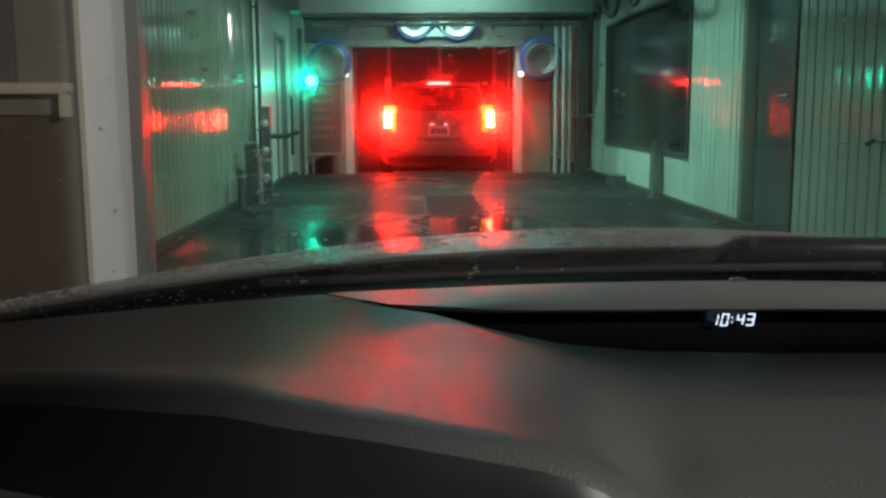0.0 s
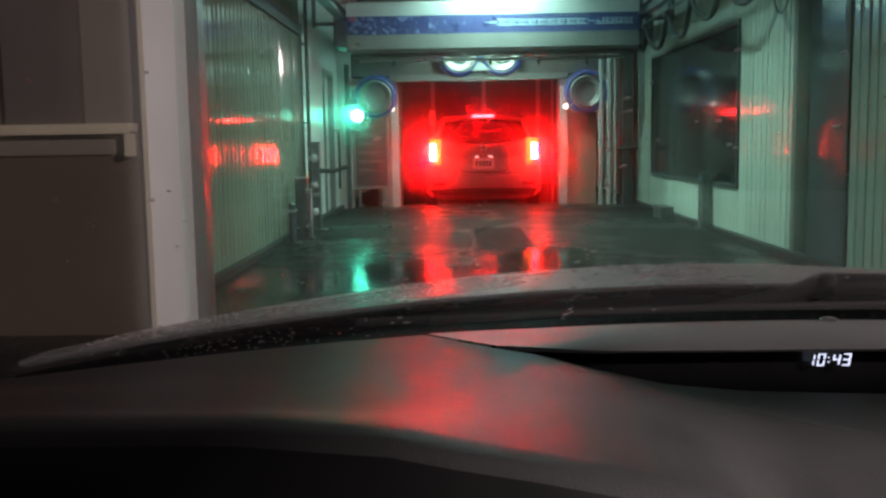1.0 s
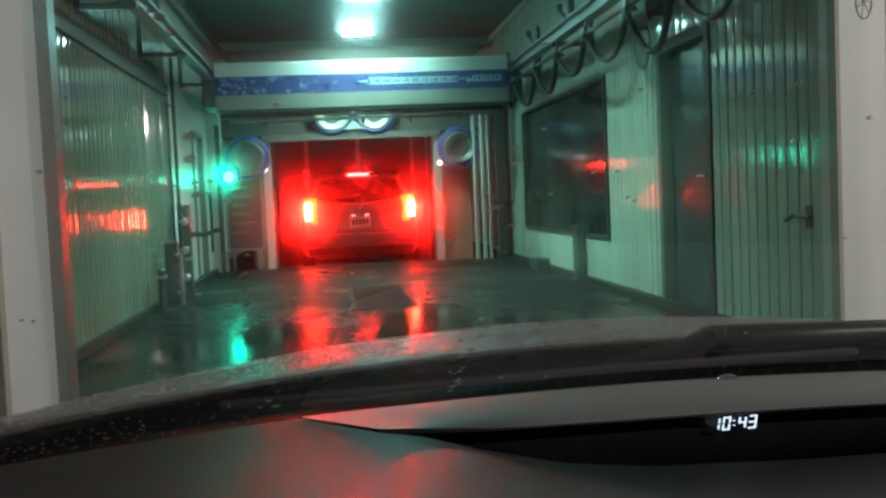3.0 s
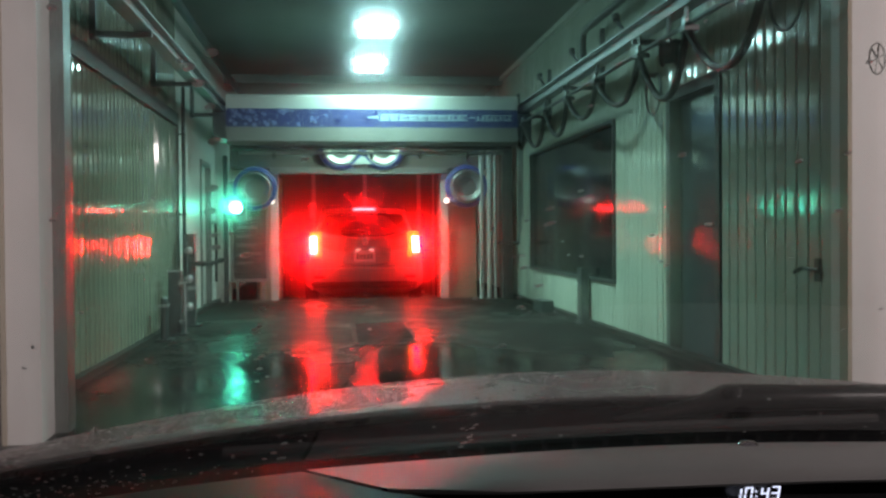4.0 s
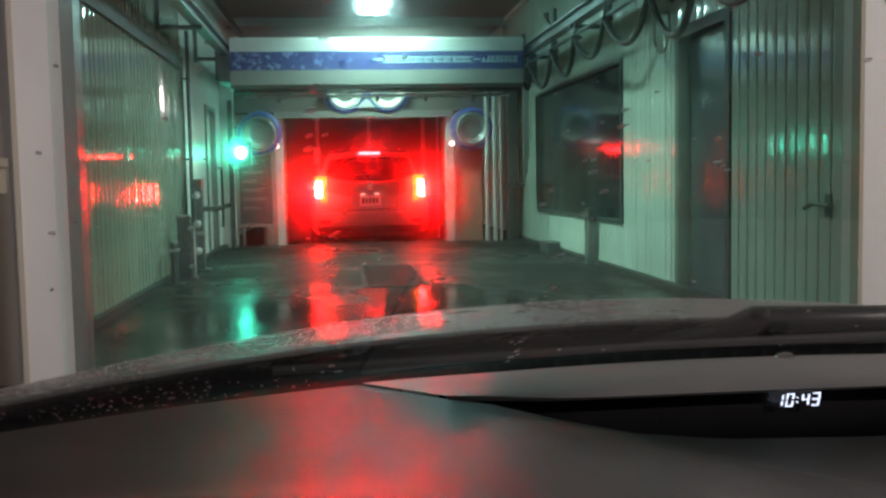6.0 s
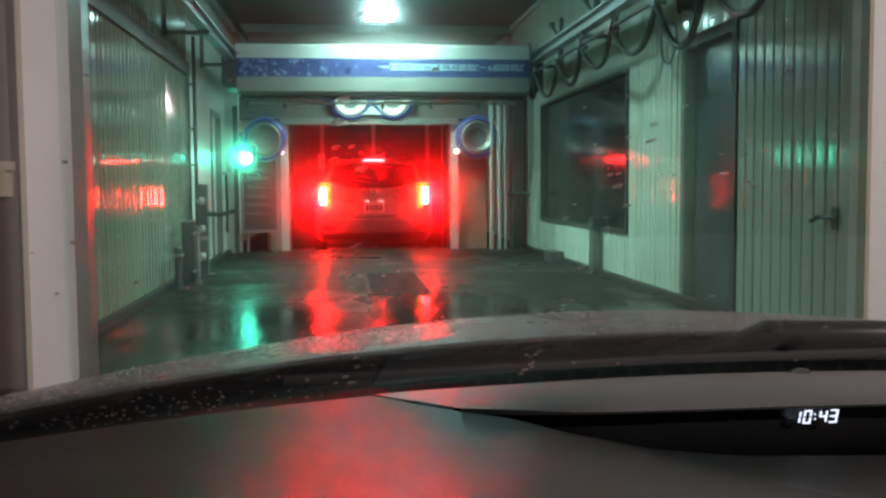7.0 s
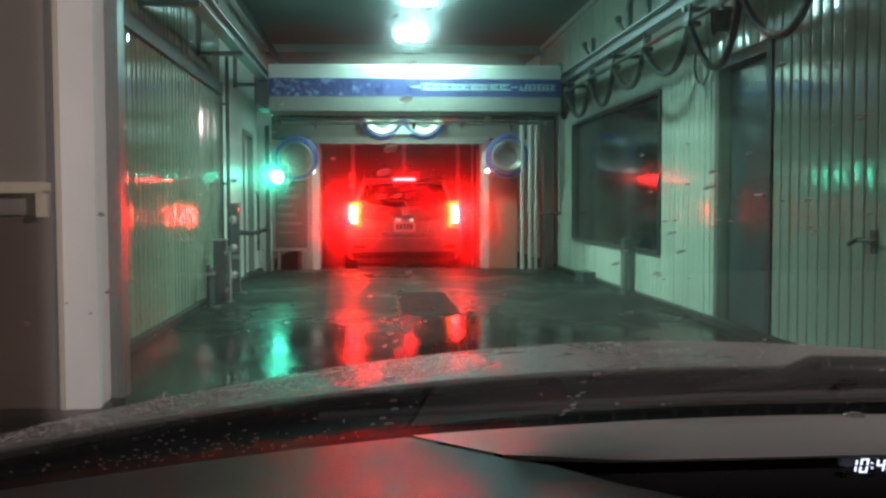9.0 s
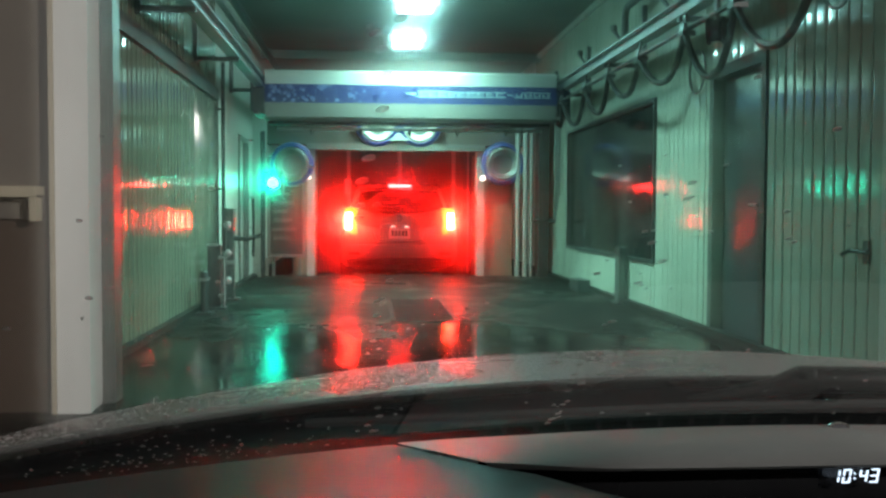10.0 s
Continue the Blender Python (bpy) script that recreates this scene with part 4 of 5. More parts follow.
def suv():
    top = thing("suv", (SX, SYR + 2.2, SG), "grey SUV seen from behind with brake lights lit", "car")
    # rows along the length: y, half width low, half width shoulder, belt height, ground clearance
    rows = []
    for y, w, sh, belt, low in ((0.0, 0.8, 0.8, 0.95, 0.42), (0.03, 0.9, 0.86, 1.0, 0.36), (0.18, 0.955, 0.92, 1.02, 0.3), (0.8, 0.97, 0.93, 1.03, 0.24), (3.4, 0.97, 0.93, 1.0, 0.24), (4.1, 0.93, 0.88, 0.95, 0.26), (4.4, 0.8, 0.72, 0.8, 0.34)):
        half = [(w - 0.12, low), (w - 0.01, low + 0.1), (w, low + 0.3), (w - 0.015, belt - 0.16), (sh, belt - 0.04), (sh - 0.07, belt + 0.015), (0.0, belt + 0.03)]
        rows.append([(SX - a, SYR + y, SG + z) for a, z in half] + [(SX + a, SYR + y, SG + z) for a, z in reversed(half[:-1])])
    bm = sheet(rows)
    bmesh.ops.contextual_create(bm, geom=[e for e in bm.edges if e.is_boundary and all(abs(v.co.y - SYR) < 1e-4 for v in e.verts)])
    bmesh.ops.contextual_create(bm, geom=[e for e in bm.edges if e.is_boundary and all(abs(v.co.y - SYR - 4.4) < 1e-4 for v in e.verts)])
    body = part("body", bm, SUVPAINT, top)
    cab = []
    for y, wb_, wt, zt in ((0.1, 0.8, 0.6, 1.22), (0.16, 0.83, 0.64, 1.52), (0.3, 0.85, 0.66, 1.6), (0.9, 0.86, 0.68, 1.66), (2.0, 0.86, 0.68, 1.63), (2.6, 0.85, 0.62, 1.5), (3.3, 0.82, 0.5, 1.04)):
        half = [(wb_ + 0.03, 0.98), (wb_, 1.05), (wt + 0.04, zt - 0.1), (wt - 0.04, zt - 0.02), (0.0, zt + 0.01)]
        cab.append([(SX - a, SYR + y, SG + z) for a, z in half] + [(SX + a, SYR + y, SG + z) for a, z in reversed(half[:-1])])
    bm = sheet(cab)
    bmesh.ops.contextual_create(bm, geom=[e for e in bm.edges if e.is_boundary and all(v.co.y < SYR + 0.17 for v in e.verts)])
    part("cabin", bm, SUVPAINT, top)
    # rear window, bowed, with its curved lower edge
    g = []
    for k in range(9):
        u = k / 8
        row = []
        for i in range(13):
            s = i / 6 - 1
            zl, zh = 1.15 + 0.1 * s * s, 1.55 - 0.03 * s * s
            z = zl + (zh - zl) * u
            w = 0.72 - 0.1 * u
            row.append((SX + s * w, SYR + 0.015 + 0.1 * u + 0.05 * s * s, SG + z))
        g.append(row)
    part("rear_window", sheet(g), SUVGLASS, top, "dark rear window")
    part("spoiler", sheet([[(SX + s * 0.66, SYR + dy + 0.06 * s * s, SG + z - 0.025 * s * s) for s in [k / 6 - 1 for k in range(13)]] for dy, z in ((0.3, 1.63), (0.08, 1.61), (0.0, 1.585), (0.03, 1.56), (0.2, 1.56))]), SUVPAINT, top, "roof spoiler")
    part("high_brake_light", bx(((SX - 0.175, SYR - 0.012, SG + 1.585), (SX + 0.175, SYR + 0.02, SG + 1.622))), BRAKEHIGH, top, "lit high brake light", bevel=0.006)
    # tailgate bulge, chrome strip, emblem, plate
    part("tailgate", sheet([[(SX + s * w, SYR - d + 0.07 * s ** 4, SG + z + 0.05 * s * s * up) for s in [k / 8 - 1 for k in range(17)]] for w, d, z, up in ((0.66, -0.06, 1.17, 1), (0.68, 0.035, 1.12, 1), (0.7, 0.055, 1.04, 0.6), (0.7, 0.03, 0.96, 0), (0.6, 0.01, 0.93, 0), (0.6, 0.012, 0.74, 0), (0.62, 0.035, 0.7, 0), (0.62, 0.0, 0.66, 0))]), SUVPAINT, top, "tailgate")
    part("chrome_strip", tb([(SX + x, SYR - 0.06 + 0.02 * abs(x), SG + z) for x, z in ((-0.4, 0.86), (-0.385, 0.78), (-0.36, 0.735), (-0.3, 0.715), (0.0, 0.705), (0.3, 0.715), (0.36, 0.735), (0.385, 0.78), (0.4, 0.86))], 0.012, 8), CHROME, top, "bright trim bowed round the plate")
    part("emblem", lathe(bmesh.new(), [(0.055, 0.0), (0.05, -0.015), (0.02, -0.02), (0.0, -0.015)], Matrix.Translation((SX, SYR - 0.06, SG + 1.08)) @ Matrix.Diagonal((1, 1, 1.2, 1)), 20), CHROME, top, "round chrome emblem")
    part("handle_strip", bx(((SX - 0.1, SYR - 0.06, SG + 1.15), (SX + 0.1, SYR - 0.03, SG + 1.17))), CHROME, top, "chrome handle strip", bevel=0.005)
    plate = part("number_plate", bx(((SX - 0.17, SYR - 0.04, SG + 0.76), (SX + 0.17, SYR - 0.022, SG + 0.93))), PLATE, top, "plate with plain bars", bevel=0.004)
    for i in range(5):
        part("plate_bar", bx(((SX - 0.13 + 0.055 * i, SYR - 0.043, SG + 0.8), (SX - 0.095 + 0.055 * i, SYR - 0.0405, SG + 0.89))), SUVPLASTIC, plate)
    for s in (-1, 1):
        part("plate_lamp", bx(((SX + s * 0.11 - 0.03, SYR - 0.05, SG + 0.945), (SX + s * 0.11 + 0.03, SYR - 0.03, SG + 0.958))), SPOTGLOW, top, "small lit plate lamp")
        lamp = part("tail_light", sheet([[(SX + s * (0.9 - 0.2 * v - 0.05 * abs(u - 0.5)), SYR - 0.03 + 0.11 * (1 - v) ** 2, SG + 0.83 + 0.42 * u) for v in [k / 5 for k in range(6)]] for u in [k / 6 for k in range(7)]]), LITLENS, top, "glowing red tail light cluster")
        bulb_x = SX + s * 0.815
        part("brake_bulb", bx(((bulb_x - 0.052, SYR - 0.036, SG + 0.905), (bulb_x + 0.052, SYR - 0.031, SG + 1.17))), BRAKE, lamp, "lit brake lamp")
        cells = bx(((bulb_x - 0.0545, SYR - 0.03, SG + 0.9), (bulb_x + 0.0545, SYR - 0.026, SG + 1.176)))
        for k in range(4):  # unseen fins, added to keep the lamp's red off ceiling and walls
            box(cells, (bulb_x - 0.054 + 0.0355 * k, SYR - 0.125, SG + 0.9), (bulb_x - 0.0525 + 0.0355 * k, SYR - 0.0305, SG + 1.175))
        for k in range(9):
            box(cells, (bulb_x - 0.0545, SYR - 0.124, SG + 0.902 + 0.0336 * k), (bulb_x + 0.0545, SYR - 0.0307, SG + 0.9035 + 0.0336 * k))
        part("spill_fins", cells, SUVPLASTIC, lamp, "dark fins added to block the brake lamp's side spill", smooth=False)
        part("reflector", bx(((SX + s * 0.72 - 0.09, SYR - 0.075, SG + 0.5), (SX + s * 0.72 + 0.09, SYR - 0.06, SG + 0.54))), REDLENS, top, "red reflector", bevel=0.005)
        part("roof_rail", tb([(SX + s * 0.66, SYR + 0.35, SG + 1.6), (SX + s * 0.66, SYR + 0.6, SG + 1.68), (SX + s * 0.66, SYR + 2.0, SG + 1.67), (SX + s * 0.62, SYR + 2.3, SG + 1.58)], 0.018, 8), CHROME, top, "roof rail")
        part("mirror", bx(((SX + s * 0.98 - 0.1, SYR + 2.95, SG + 1.0), (SX + s * 0.98 + 0.1, SYR + 3.1, SG + 1.16))), SUVPAINT, top, "door mirror", bevel=0.03)
        part("exhaust", tube(bmesh.new(), [(SX + s * 0.5, SYR + 0.02, SG + 0.32), (SX + s * 0.5, SYR + 0.3, SG + 0.33)], 0.035, 12), CHROME, top, "exhaust tip")
        for y in (0.85, 3.5):
            m = Matrix.Translation((SX + s * 0.86, SYR + y, SG + 0.345)) @ pose(0, 0, 0, 0, 0, 90)
            wheel = part("wheel", lathe(bmesh.new(), [(0.2, -0.1), (0.31, -0.11), (0.345, -0.08), (0.345, 0.08), (0.31, 0.11), (0.2, 0.1)], m, 28), RUBBER, top, "tyre")
            part("rim", lathe(bmesh.new(), [(0.205, -0.09), (0.19, -0.06), (0.05, -0.09), (0.0, -0.09)], m, 20), RIM, wheel)
            part("rim", lathe(bmesh.new(), [(0.205, 0.09), (0.19, 0.06), (0.05, 0.09), (0.0, 0.09)], m, 20), RIM, wheel)
    part("bumper", sheet([[(SX + s * w, SYR - d + 0.16 * s ** 6, SG + z) for s in [k / 8 - 1 for k in range(17)]] for w, d, z in ((0.9, 0.0, 0.67), (0.93, 0.08, 0.65), (0.95, 0.095, 0.55), (0.93, 0.07, 0.44), (0.86, 0.03, 0.36), (0.8, -0.15, 0.3))]), SUVPAINT, top, "rear bumper")
    part("lower_trim", sheet([[(SX + s * w, SYR - d + 0.12 * s ** 6, SG + z) for s in [k / 6 - 1 for k in range(13)]] for w, d, z in ((0.88, 0.06, 0.46), (0.86, 0.1, 0.42), (0.82, 0.08, 0.34), (0.74, -0.1, 0.26))]), SUVPLASTIC, top, "black lower bumper trim")
    part("rear_wiper", tube(tb([(SX, SYR - 0.0, SG + 1.19), (SX - 0.02, SYR + 0.03, SG + 1.25)], 0.018, 8), [(SX - 0.02, SYR + 0.02, SG + 1.24), (SX - 0.36, SYR + 0.04, SG + 1.26)], 0.012, 8), SUVPLASTIC, top, "rear wiper")
    part("underbody", bx(((SX - 0.75, SYR + 0.2, SG + 0.22), (SX + 0.75, SYR + 4.2, SG + 0.4))), SUVPLASTIC, top)


suv()

# ---- the car that carries the camera: dashboard, windscreen, hood ----
CX, CY, CZ = 0.86, -1.40, 0.872
MID = 0.42


def at(x, y, z):
    return (CX + x, CY + y, CZ + z)


def y_far(x):
    return 1.02 - 0.37 * (x - MID) ** 2


car = thing("car", at(MID, 0.4, -1.15), "grey car seen from inside, dark vinyl dashboard and wet hood", "car")
XS_LEFT, XS_RIGHT = -0.5, 1.34


def pad_height(back_off):
    return lerp_table(back_off, [(0, -0.203), (0.1, -0.2), (0.22, -0.195), (0.33, -0.1885), (0.42, -0.177), (0.5, -0.163)])


def back_edge(x):
    """Rear edge of the driver's pad: the glass, then the seam, then the front of the recess."""
    if x < 0.0:
        return y_far(x), -0.203
    if x < 0.076:
        u = x / 0.076
        y = y_far(0.0) + (0.83 - y_far(0.0)) * u
        return y, -0.203 + 0.0115 * u
    return lerp_table(x, [(0.076, 0.83), (0.12, 0.815), (0.17, 0.785), (0.236, 0.76), (0.31, 0.75), (0.8, 0.76), (1.4, 0.72)]), lerp_table(x, [(0.076, -0.1915), (0.12, -0.196), (0.17, -0.204), (0.236, -0.2135), (0.31, -0.219), (0.44, -0.224), (1.4, -0.235)])


def near_edge(x):
    """Rolled edge of the instrument hood towards the driver."""
    return lerp_table(x, [(-0.5, 0.44), (-0.1, 0.43), (0.036, 0.395), (0.1, 0.385), (0.2, 0.375), (0.3, 0.4)]), lerp_table(x, [(-0.5, -0.155), (0.0, -0.1535), (0.09, -0.164), (0.176, -0.178), (0.2, -0.187), (0.225, -0.203), (0.245, -0.225), (0.27, -0.26)])


def pad_surface():
    rows = []
    xs = sorted(set([XS_LEFT + (XS_RIGHT - XS_LEFT) * i / 110 for i in range(111)] + [0.0, 0.019, 0.038, 0.057, 0.076]))
    for x in xs:
        yb, zb = back_edge(x)
        w = smooth(0.05, 0.17, x)
        ry = lerp_table(x, [(0.05, 0.815), (0.076, 0.80), (0.16, 0.71), (0.243, 0.62), (0.35, 0.57), (1.4, 0.52)])
        rz = lerp_table(x, [(0.05, -0.189), (0.16, -0.1885), (0.243, -0.194), (0.35, -0.206), (0.6, -0.214), (1.4, -0.222)])
        lift = zb - pad_height(y_far(x) - yb)
        hump = math.exp(-((x + 0.08) / 0.34) ** 2)
        mid = 0.5 * (yb + 0.66)
        ey, ez = near_edge(x)
        left = [(yb, zb), (mid, pad_height(y_far(x) - mid) + 0.5 * lift), (0.66, -0.192 + 0.003 * hump), (0.56, -0.182 + 0.004 * hump), (ey + 0.055, ez - 0.003), (ey + 0.02, ez), (ey, ez - 0.009), (ey - 0.012, ez - 0.06), (ey - 0.015, -0.34), (ey - 0.015, -0.5)]
        right = [(yb, zb), (ry + 0.03, rz - 0.0045), (ry, rz), (0.7 * ry + 0.13, rz - 0.006), (0.35 * ry + 0.283, rz - 0.022), (0.45, rz - 0.036), (0.435, rz - 0.052), (0.425, -0.3), (0.42, -0.36), (0.42, -0.5)]
        w_near = smooth(0.21, 0.29, x)
        prof = []
        for i, (a, b) in enumerate(zip(left, right)):
            k = w if i < 3 else 0.5 * (w + w_near) if i == 3 else w_near
            prof.append((a[0] * (1 - k) + b[0] * k, a[1] * (1 - k) + b[1] * k))
        # behind the back edge the skin folds down
        fold = [(yb + 0.012, zb - 0.02), (yb + 0.012, zb - 0.09)]
        pts = fold[::-1] + prof
        fine = []
        for k in range(len(pts) - 1):
            for u in (0, 0.34, 0.67) if k > 1 else (0,):
                p0, p1, p2, p3 = pts[max(k - 1, 2 if k > 1 else 0)], pts[k], pts[k + 1], pts[min(k + 2, len(pts) - 1)]
                c = [0.5 * (2 * b + (c2 - a) * u + (2 * a - 5 * b + 4 * c2 - d) * u * u + (3 * b - a - 3 * c2 + d) * u ** 3) for a, b, c2, d in zip(p0, p1, p2, p3)]
                fine.append(c)
        fine.append(pts[-1])
        rows.append([at(x, y, z) for y, z in fine])
    return sheet(rows)


pad_bm = pad_surface()
# faces below the rolled edge are blackened for the shade under the hood
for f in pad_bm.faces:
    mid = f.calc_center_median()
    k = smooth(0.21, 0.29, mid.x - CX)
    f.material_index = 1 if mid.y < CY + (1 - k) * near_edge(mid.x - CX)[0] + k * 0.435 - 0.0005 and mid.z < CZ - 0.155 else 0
dash = part("dashboard", pad_bm, [DASH, HOLLOWBLACK], car, "dark grained vinyl dashboard pad")


def lip(x):
    return (lerp_table(x, [(0.076, 0.832), (0.176, 0.828), (0.287, 0.832), (0.4, 0.84), (0.5, 0.845), (0.8, 0.845), (1.4, 0.79)]), lerp_table(x, [(0.076, -0.191), (0.176, -0.1945), (0.287, -0.196), (0.4, -0.198), (0.6, -0.202), (1.4, -0.212)]))


def shelf_surface():
    rows = []
    for i in range(60):
        u = i / 59
        row = []
        x_front = 0.078 + (XS_RIGHT - 0.078) * u
        x_back = 0.004 + (XS_RIGHT - 0.004) * u
        yl, zl = lip(x_front)
        crown = smooth(0.0, 0.12, u)
        for v, dz in ((-1, -0.005), (-0.5, -0.005), (0, -0.003), (0.03, 0), (0.2, 0.003), (0.5, 0.006), (0.8, 0.003), (1.0, -0.002)):
            if v < 0:
                row.append(at(x_front + 0.004, yl + (0.034 if v == -1 else 0.004), zl + dz))
            else:
                x = x_front + (x_back - x_front) * v
                row.append(at(x, yl + (y_far(x_back) - yl) * v, zl + (-0.203 - zl) * v + 0.0012 + dz * crown))
        rows.append(row)
    return sheet(rows)


part("dash_shelf", shelf_surface(), DASHSHELF, car, "grey vinyl shelf under the windscreen")
# recess panel between shelf and pad
rec = []
for i in range(50):
    x = 0.075 + (XS_RIGHT - 0.075) * i / 49
    yl, zl = lip(x)
    rec.append([at(x, yl + 0.032, zl - 0.004), at(x, yl + 0.032, zl - 0.05), at(x, yl + 0.025, zl - 0.1), at(x, yl - 0.12, zl - 0.105)])
panel = part("display_panel", sheet(rec), RECESS, car, "glossy black display panel")

# clock digits, seven segments
SEG = {"0": "abcdef", "1": "bc", "3": "abcdg", "4": "bcfg"}
BARS = {"a": (0, 1, 1, 1), "b": (1, 0.5, 1, 1), "c": (1, 0, 1, 0.5), "d": (0, 0, 1, 0), "e": (0, 0, 0, 0.5), "f": (0, 0.5, 0, 1), "g": (0, 0.5, 1, 0.5)}


def clock():
    x0, y0, z0, w, h, step = 0.409, 0.862, -0.222, 0.0062, 0.0118, 0.0108
    for i, ch in enumerate("10:43"):
        ox = x0 + step * (i if i < 2 else i - 0.42)
        bm = bmesh.new()
        if ch == ":":
            for dz in (0.3, 0.7):
                box(bm, at(ox + 0.005, y0 - 0.002, z0 + dz * h - 0.0006), at(ox + 0.0062, y0, z0 + dz * h + 0.0006))
            part("clock_colon", bm, CLOCKGLOW, panel, "lit clock colon")
            continue
        if i > 2:
            ox -= 0.0008
        for s in SEG[ch]:
            a, b, c, d = BARS[s]
            r = 0.0006
            lean = 0.0022
            lo = at(ox + a * w - r, y0 - 0.002, z0 + b * h - r)
            hi = at(ox + c * w + r, y0, z0 + d * h + r)
            if a == c:
                lo = (lo[0], lo[1], lo[2] + 0.0014)
                hi = (hi[0], hi[1], hi[2] - 0.0014)
            n0 = len(bm.verts)
            box(bm, lo, hi)
            bm.verts.ensure_lookup_table()
            for v in bm.verts[n0:]:
                v.co.x += lean * (v.co.z - CZ - z0) / h
        part("clock_digit", bm, CLOCKGLOW, panel, "lit white clock digit")


clock()
part("sun_sensor", lathe(bmesh.new(), [(0.0115, -0.006), (0.0112, 0.002), (0.008, 0.005), (0.0, 0.0065)], Matrix.Translation(at(0.479, 0.985, -0.1995)) @ pose(0, 0, 0, 90), 20), CHROME, car, "small domed light sensor")
# defroster strip along the glass, behind the crest of the shelf
vent = part("defroster_vent", sheet([[at(x, y_far(x) + dy, z) for x in [0.1 + 0.04 * k for k in range(28)]] for dy, z in ((0.001, -0.208), (0.002, -0.222), (0.03, -0.222))]), HOLLOWBLACK, car, "black defroster slot")
for i in range(28):
    x = 0.12 + 0.036 * i
    part("vent_slat", bx((at(x, y_far(x) + 0.003, -0.2215), at(x + 0.005, y_far(x) + 0.027, -0.214))), DARKVINYL, vent)

# binnacle, steering wheel
for k, tall in enumerate((0.02, 0.012, 0.018, 0.008)):
    part("gauge_mark", bx((at(0.012 + 0.011 * k, 0.375, -0.258), at(0.0136 + 0.011 * k, 0.377, -0.258 + tall))), CLOCKGLOW, dash, "lit white gauge mark")
rim_pts = []
for k in range(49):
    a = 2 * math.pi * k / 48
    rim_pts.append(at(-0.115 + 0.19 * math.cos(a), 0.25 + 0.185 * math.sin(a) * 0.42, -0.352 + 0.185 * math.sin(a) * 0.9))
sw = part("steering_wheel", tube(bmesh.new(), rim_pts, 0.0155, 14, False), WHEELHIDE, car, "grey leather steering wheel rim, lightened for its sheen")
part("hub", lathe(bmesh.new(), [(0.0, -0.03), (0.06, -0.02), (0.07, 0.02), (0.03, 0.05)], Matrix.Translation(at(-0.13, 0.26, -0.355)), 20), DARKVINYL, sw)
for a in (-0.3, math.pi + 0.3, -math.pi / 2):
    part("spoke", tb([at(-0.13 + 0.05 * math.cos(a), 0.26, -0.355 + 0.045 * math.sin(a)), at(-0.13 + 0.18 * math.cos(a), 0.25 + 0.075 * math.sin(a), -0.355 + 0.16 * math.sin(a))], 0.014, 8), DARKVINYL, sw)

# windscreen
RAKE = math.tan(radians(27))


def screen_row(v, off):
    row = []
    for i in range(31):
        s = i / 15 - 1
        x = MID + s * (0.9 - 0.14 * v)
        yb = y_far(x) + 0.035 + 0.0 * off
        y = yb - 1.1 * v + 0.02 * math.sin(math.pi * v) 
        z = -0.215 + RAKE * 1.1 * v + off
        row.append(at(x, y, z))
    return row


pane_bm = sheet([screen_row(v / 16, 0.0) for v in range(17)])
inner = list(pane_bm.faces)
outer_rows = [[pane_bm.verts.new(p) for p in screen_row(v / 16, 0.005)] for v in range(17)]
for a, b in zip(outer_rows, outer_rows[1:]):
    for i in range(30):
        pane_bm.faces.new((a[i], b[i], b[i + 1], a[i + 1])).material_index = 1
pane_bm.verts.ensure_lookup_table()
ring = lambda g: g[0] + [r[-1] for r in g[1:-1]] + g[-1][::-1] + [r[0] for r in g[-2:0:-1]]
inner_rows = [[pane_bm.verts[v * 31 + i] for i in range(31)] for v in range(17)]
ri, ro = ring(inner_rows), ring(outer_rows)
for k in range(len(ri)):
    j = (k + 1) % len(ri)
    pane_bm.faces.new((ri[k], ri[j], ro[j], ro[k])).material_index = 1
screen = part("windscreen", pane_bm, [GLASS, OUTERGLASS], car, "wet windscreen glass with a faint haze")
screen.visible_shadow = False
# roof, pillars and sides that close the cabin
part("roof_lining", sheet([[at(x, y, z) for x in (MID - 0.78, MID, MID + 0.78)] for y, z in ((0.1, 0.335), (-0.3, 0.4), (-1.2, 0.4), (-1.8, 0.3))]), HEADLINER, car, "pale roof lining")
for s in (-1, 1):
    part("pillar", tb([at(MID + s * 0.9, y_far(MID + s * 0.9) + 0.02, -0.2), at(MID + s * 0.77, -0.1, 0.33)], 0.05, 10), HEADLINER, car, "windscreen pillar")
    part("door_panel", bx((at(MID + s * 0.8 - 0.03, -1.6, -0.9), at(MID + s * 0.8 + 0.03, 0.35, -0.1))), DARKVINYL, car, "dark door panel", bevel=0.02)
part("rear_panel", bx((at(MID - 0.8, -1.85, -0.9), at(MID + 0.8, -1.8, 0.3))), DARKVINYL, car, "dark rear of the cabin")
part("cabin_floor", bx((at(MID - 0.8, -1.8, -0.95), at(MID + 0.8, 0.4, -0.9))), DARKVINYL, car)

# cowl, hood, wiper


def hood_rear_z(x):
    return -0.22 - 0.058 * ((x - 0.5) / 0.97) ** 2


def y_hood(x):
    return 1.43 - 0.3 * (x - MID) ** 2 * 0.55


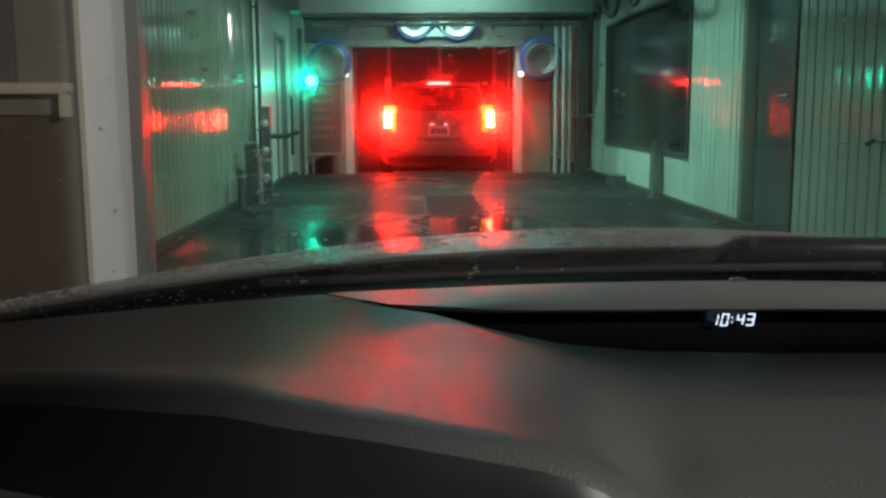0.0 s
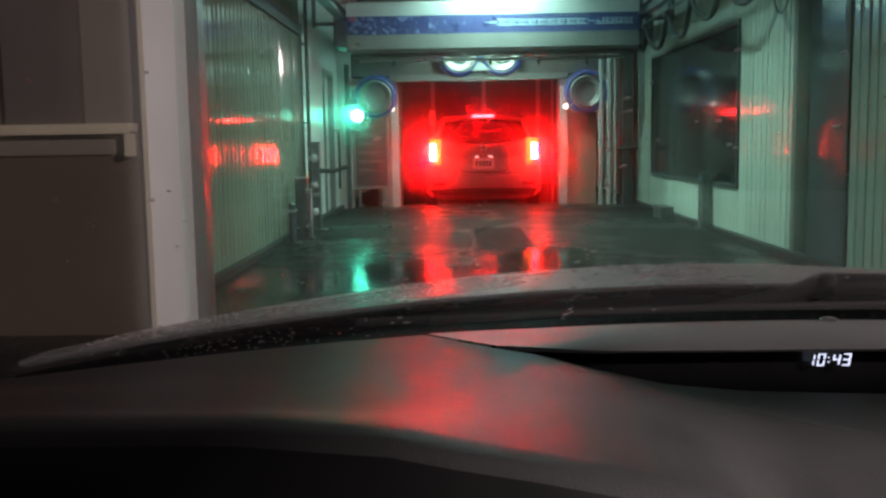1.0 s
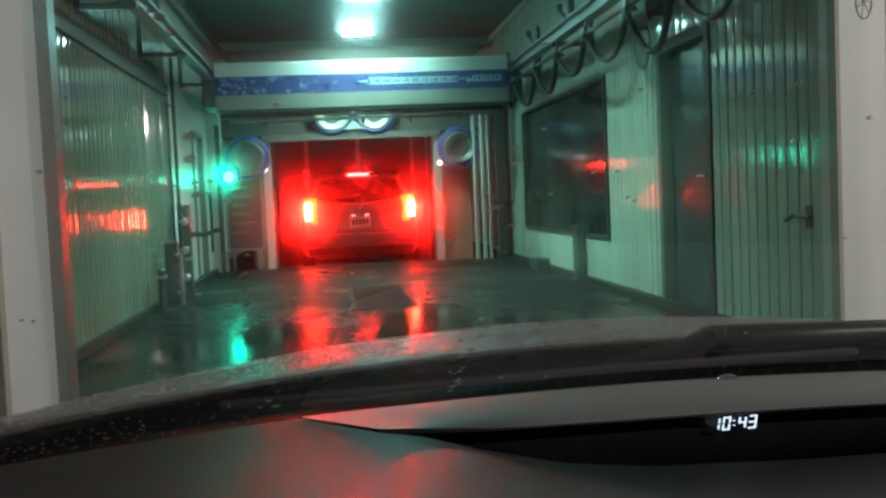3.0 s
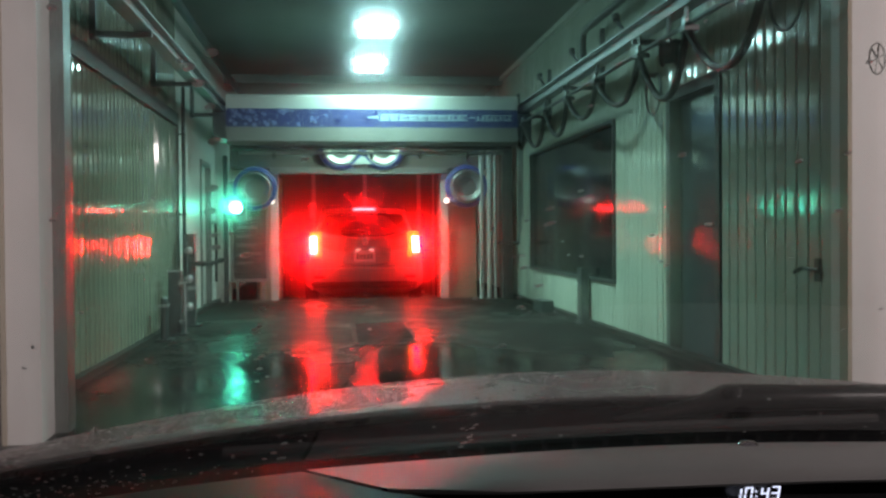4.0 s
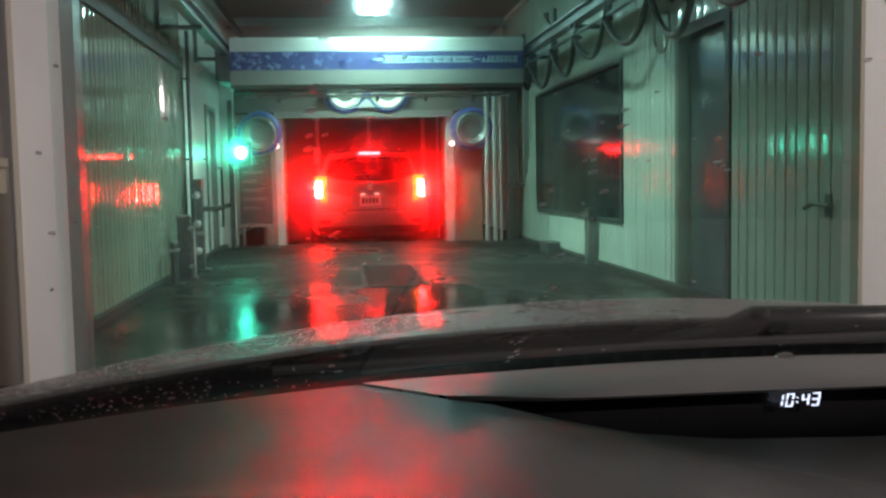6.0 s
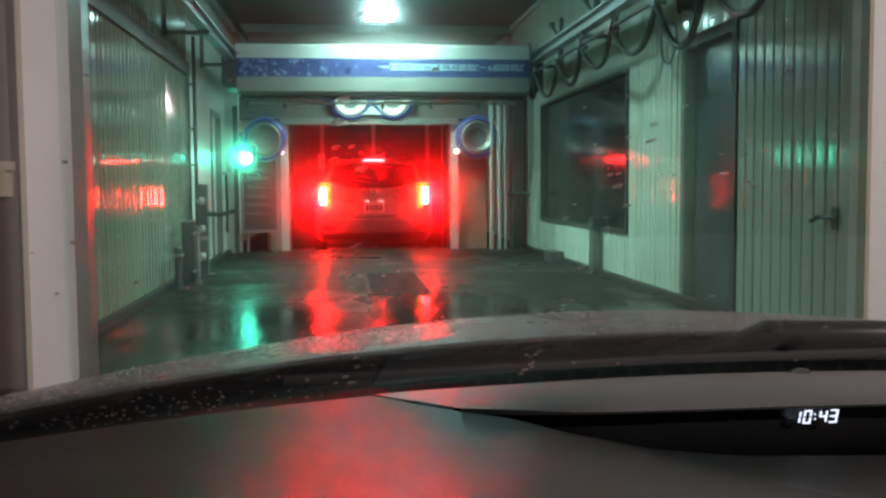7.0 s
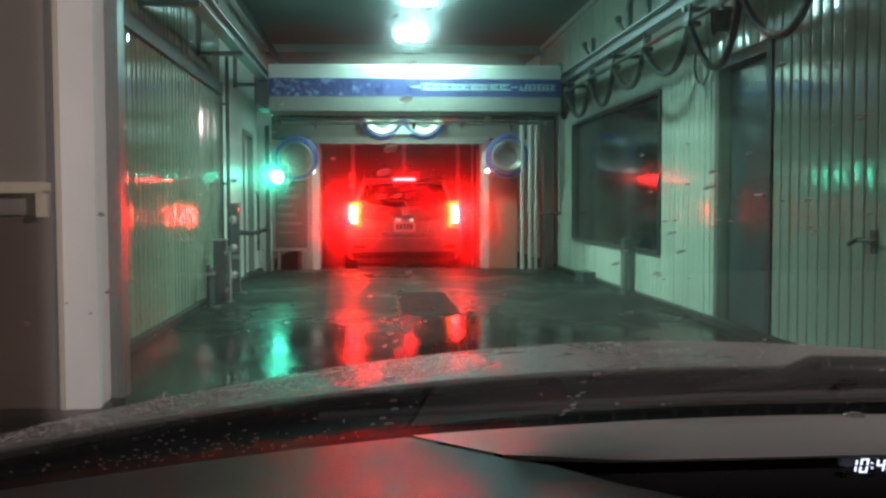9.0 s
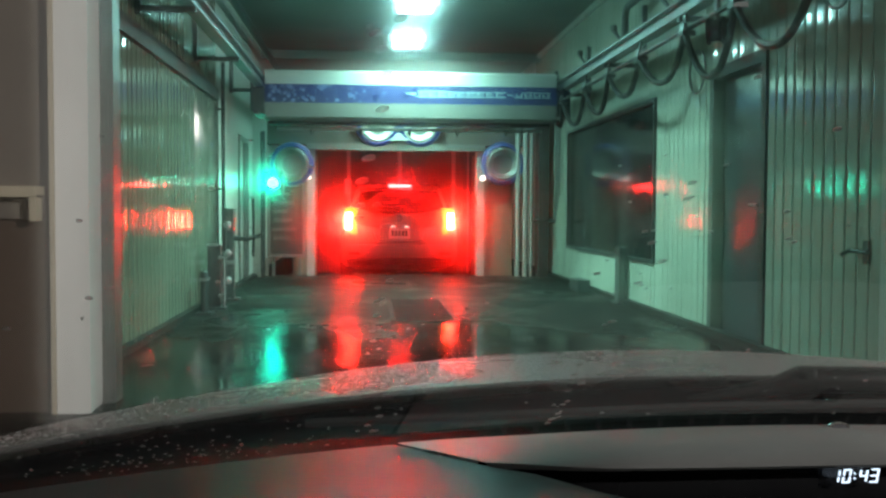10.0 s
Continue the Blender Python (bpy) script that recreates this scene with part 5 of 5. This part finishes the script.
xs = [-0.62 + 0.04 * k for k in range(53)]
part("cowl", sheet([[at(x, y_far(x) + 0.02 + (y_hood(x) - y_far(x) - 0.02) * v, -0.217 + (hood_rear_z(x) - 0.012 + 0.217) * v + dz) for x in xs] for v, dz in ((0.0, 0.0), (0.1, -0.004), (0.4, -0.008), (0.55, -0.016), (0.8, -0.02), (0.93, -0.016), (1.0, -0.006))]), COWL, car, "black plastic cowl below the windscreen")
hood_rows = []
for dy, dz in ((0.02, -0.012), (0.004, -0.005), (0.0, 0.0), (0.02, 0.001), (0.1, 0.0), (0.2, -0.003), (0.3, -0.009), (0.4, -0.02), (0.5, -0.043), (0.6, -0.083), (0.7, -0.14), (0.76, -0.22), (0.78, -0.36), (0.78, -0.6)):
    hood_rows.append([at(x, y_hood(x) + dy, hood_rear_z(x) + dz - 0.12 * (dy ** 1.5) * ((x - 0.5) / 0.97) ** 2) for x in xs])
hood = part("hood", sheet(hood_rows), HOODPAINT, car, "grey hood covered with water drops")
wip = part("wiper", tube(tb([at(0.575, 1.375, -0.23), at(0.615, 1.37, -0.217), at(0.8, 1.36, -0.219), at(1.25, 1.33, -0.222)], [0.014, 0.021, 0.019, 0.016], 12), [at(0.45, 1.385, -0.25), at(0.575, 1.375, -0.23)], [0.005, 0.014], 12), WIPERBLACK, car, "black wiper arm")
part("wiper_pivot", lathe(bmesh.new(), [(0.016, 0.0), (0.016, 0.012), (0.01, 0.017), (0.0, 0.018)], Matrix.Translation(at(0.62, 1.36, -0.213)) @ pose(0, 0, 0, 90), 18), WIPERBLACK, wip, "wiper pivot cap")
part("wiper_blade", tb([at(-0.1, 1.14, -0.222), at(0.4, 1.19, -0.218), at(0.75, 1.19, -0.216)], 0.006, 6), RUBBER, wip, "wiper blade")
for s in (-1, 1):
    part("fender", sheet([[at(0.5 + s * (1.0 + 0.06 * k / 4 ), 0.4 + 1.8 * u, -0.29 - 0.12 * k - 0.1 * u) for u in [j / 6 for j in range(7)]] for k in range(5)]), HOODPAINT, car, "front wing")
for s in (-1, 1):
    for y in (-1.0, 1.6):
        m = Matrix.Translation(at(MID + s * 0.75, y, -0.84)) @ pose(0, 0, 0, 0, 0, 90)
        part("wheel", lathe(bmesh.new(), [(0.0, -0.09), (0.2, -0.1), (0.29, -0.1), (0.31, -0.07), (0.31, 0.07), (0.29, 0.1), (0.2, 0.1), (0.0, 0.09)], m, 24), RUBBER, car, "tyre")

# ---- water drops on glass and hood ----
rnd = random.Random(11)


def drop_mesh(bm, centre, normal, r, tall=1.0, long=1.0):
    n = Vector(normal).normalized()
    a = n.orthogonal().normalized()
    b = n.cross(a)
    rings = []
    for rr, h in ((1.0, 0.0), (0.85, 0.3), (0.5, 0.5)):
        rings.append([bm.verts.new(Vector(centre) + r * rr * (math.cos(k * math.pi / 4) * a + long * math.sin(k * math.pi / 4) * b) + n * (r * h * tall)) for k in range(8)])
    tip = bm.verts.new(Vector(centre) + n * r * 0.58 * tall)
    for u, w in zip(rings, rings[1:]):
        for k in range(8):
            bm.faces.new((u[k], u[(k + 1) % 8], w[(k + 1) % 8], w[k]))
    for k in range(8):
        bm.faces.new((rings[-1][k], rings[-1][(k + 1) % 8], tip))


def screen_point(x, v):
    y = y_far(x) + 0.035 - 1.1 * v + 0.02 * math.sin(math.pi * v)
    return at(x, y, -0.215 + RAKE * 1.1 * v + 0.007)


drops = bmesh.new()
out = Vector((0, math.sin(radians(27)), math.cos(radians(27))))
for i in range(210):
    drop_mesh(drops, screen_point(rnd.uniform(-0.35, 0.95), rnd.uniform(0.02, 0.75)), out, rnd.choice((0.001, 0.0014, 0.0018, 0.0024)), 0.9, rnd.uniform(0.9, 1.3))
for i in range(64):  # runs of drops down the glass
    x = (-0.02, 0.17)[i % 2] + rnd.gauss(0, 0.005)
    drop_mesh(drops, screen_point(x, rnd.uniform(0.02, 0.6)), out, rnd.uniform(0.0012, 0.003), 0.9, 1.5)
for i in range(120):  # cluster low on the driver's side
    drop_mesh(drops, screen_point(rnd.gauss(-0.2, 0.07), abs(rnd.gauss(0.03, 0.03))), out, rnd.uniform(0.0008, 0.0019), 0.9, 1.3)
solid("windscreen_drops", drops, BEAD, "small water drops scattered over the windscreen", "water drops", "stuff")
hd = bmesh.new()
for i in range(6500):
    x, dy = rnd.uniform(-0.55, 1.4), 0.004 + 0.5 * rnd.random()
    z = hood_rear_z(x) + lerp_table(dy, [(0.0, 0.0), (0.02, 0.001), (0.1, 0.0), (0.2, -0.003), (0.3, -0.009), (0.4, -0.02), (0.5, -0.043), (0.6, -0.083)]) - 0.12 * dy ** 1.5 * ((x - 0.5) / 0.97) ** 2
    drop_mesh(hd, at(x, y_hood(x) + dy, z), (0, 0.1, 1), rnd.choice((0.0011, 0.0014, 0.0018, 0.0026)), 1.0, 1.0)
solid("hood_drops", hd, BEAD, "beads of water standing on the hood", "water drops", "stuff")

clad_all()
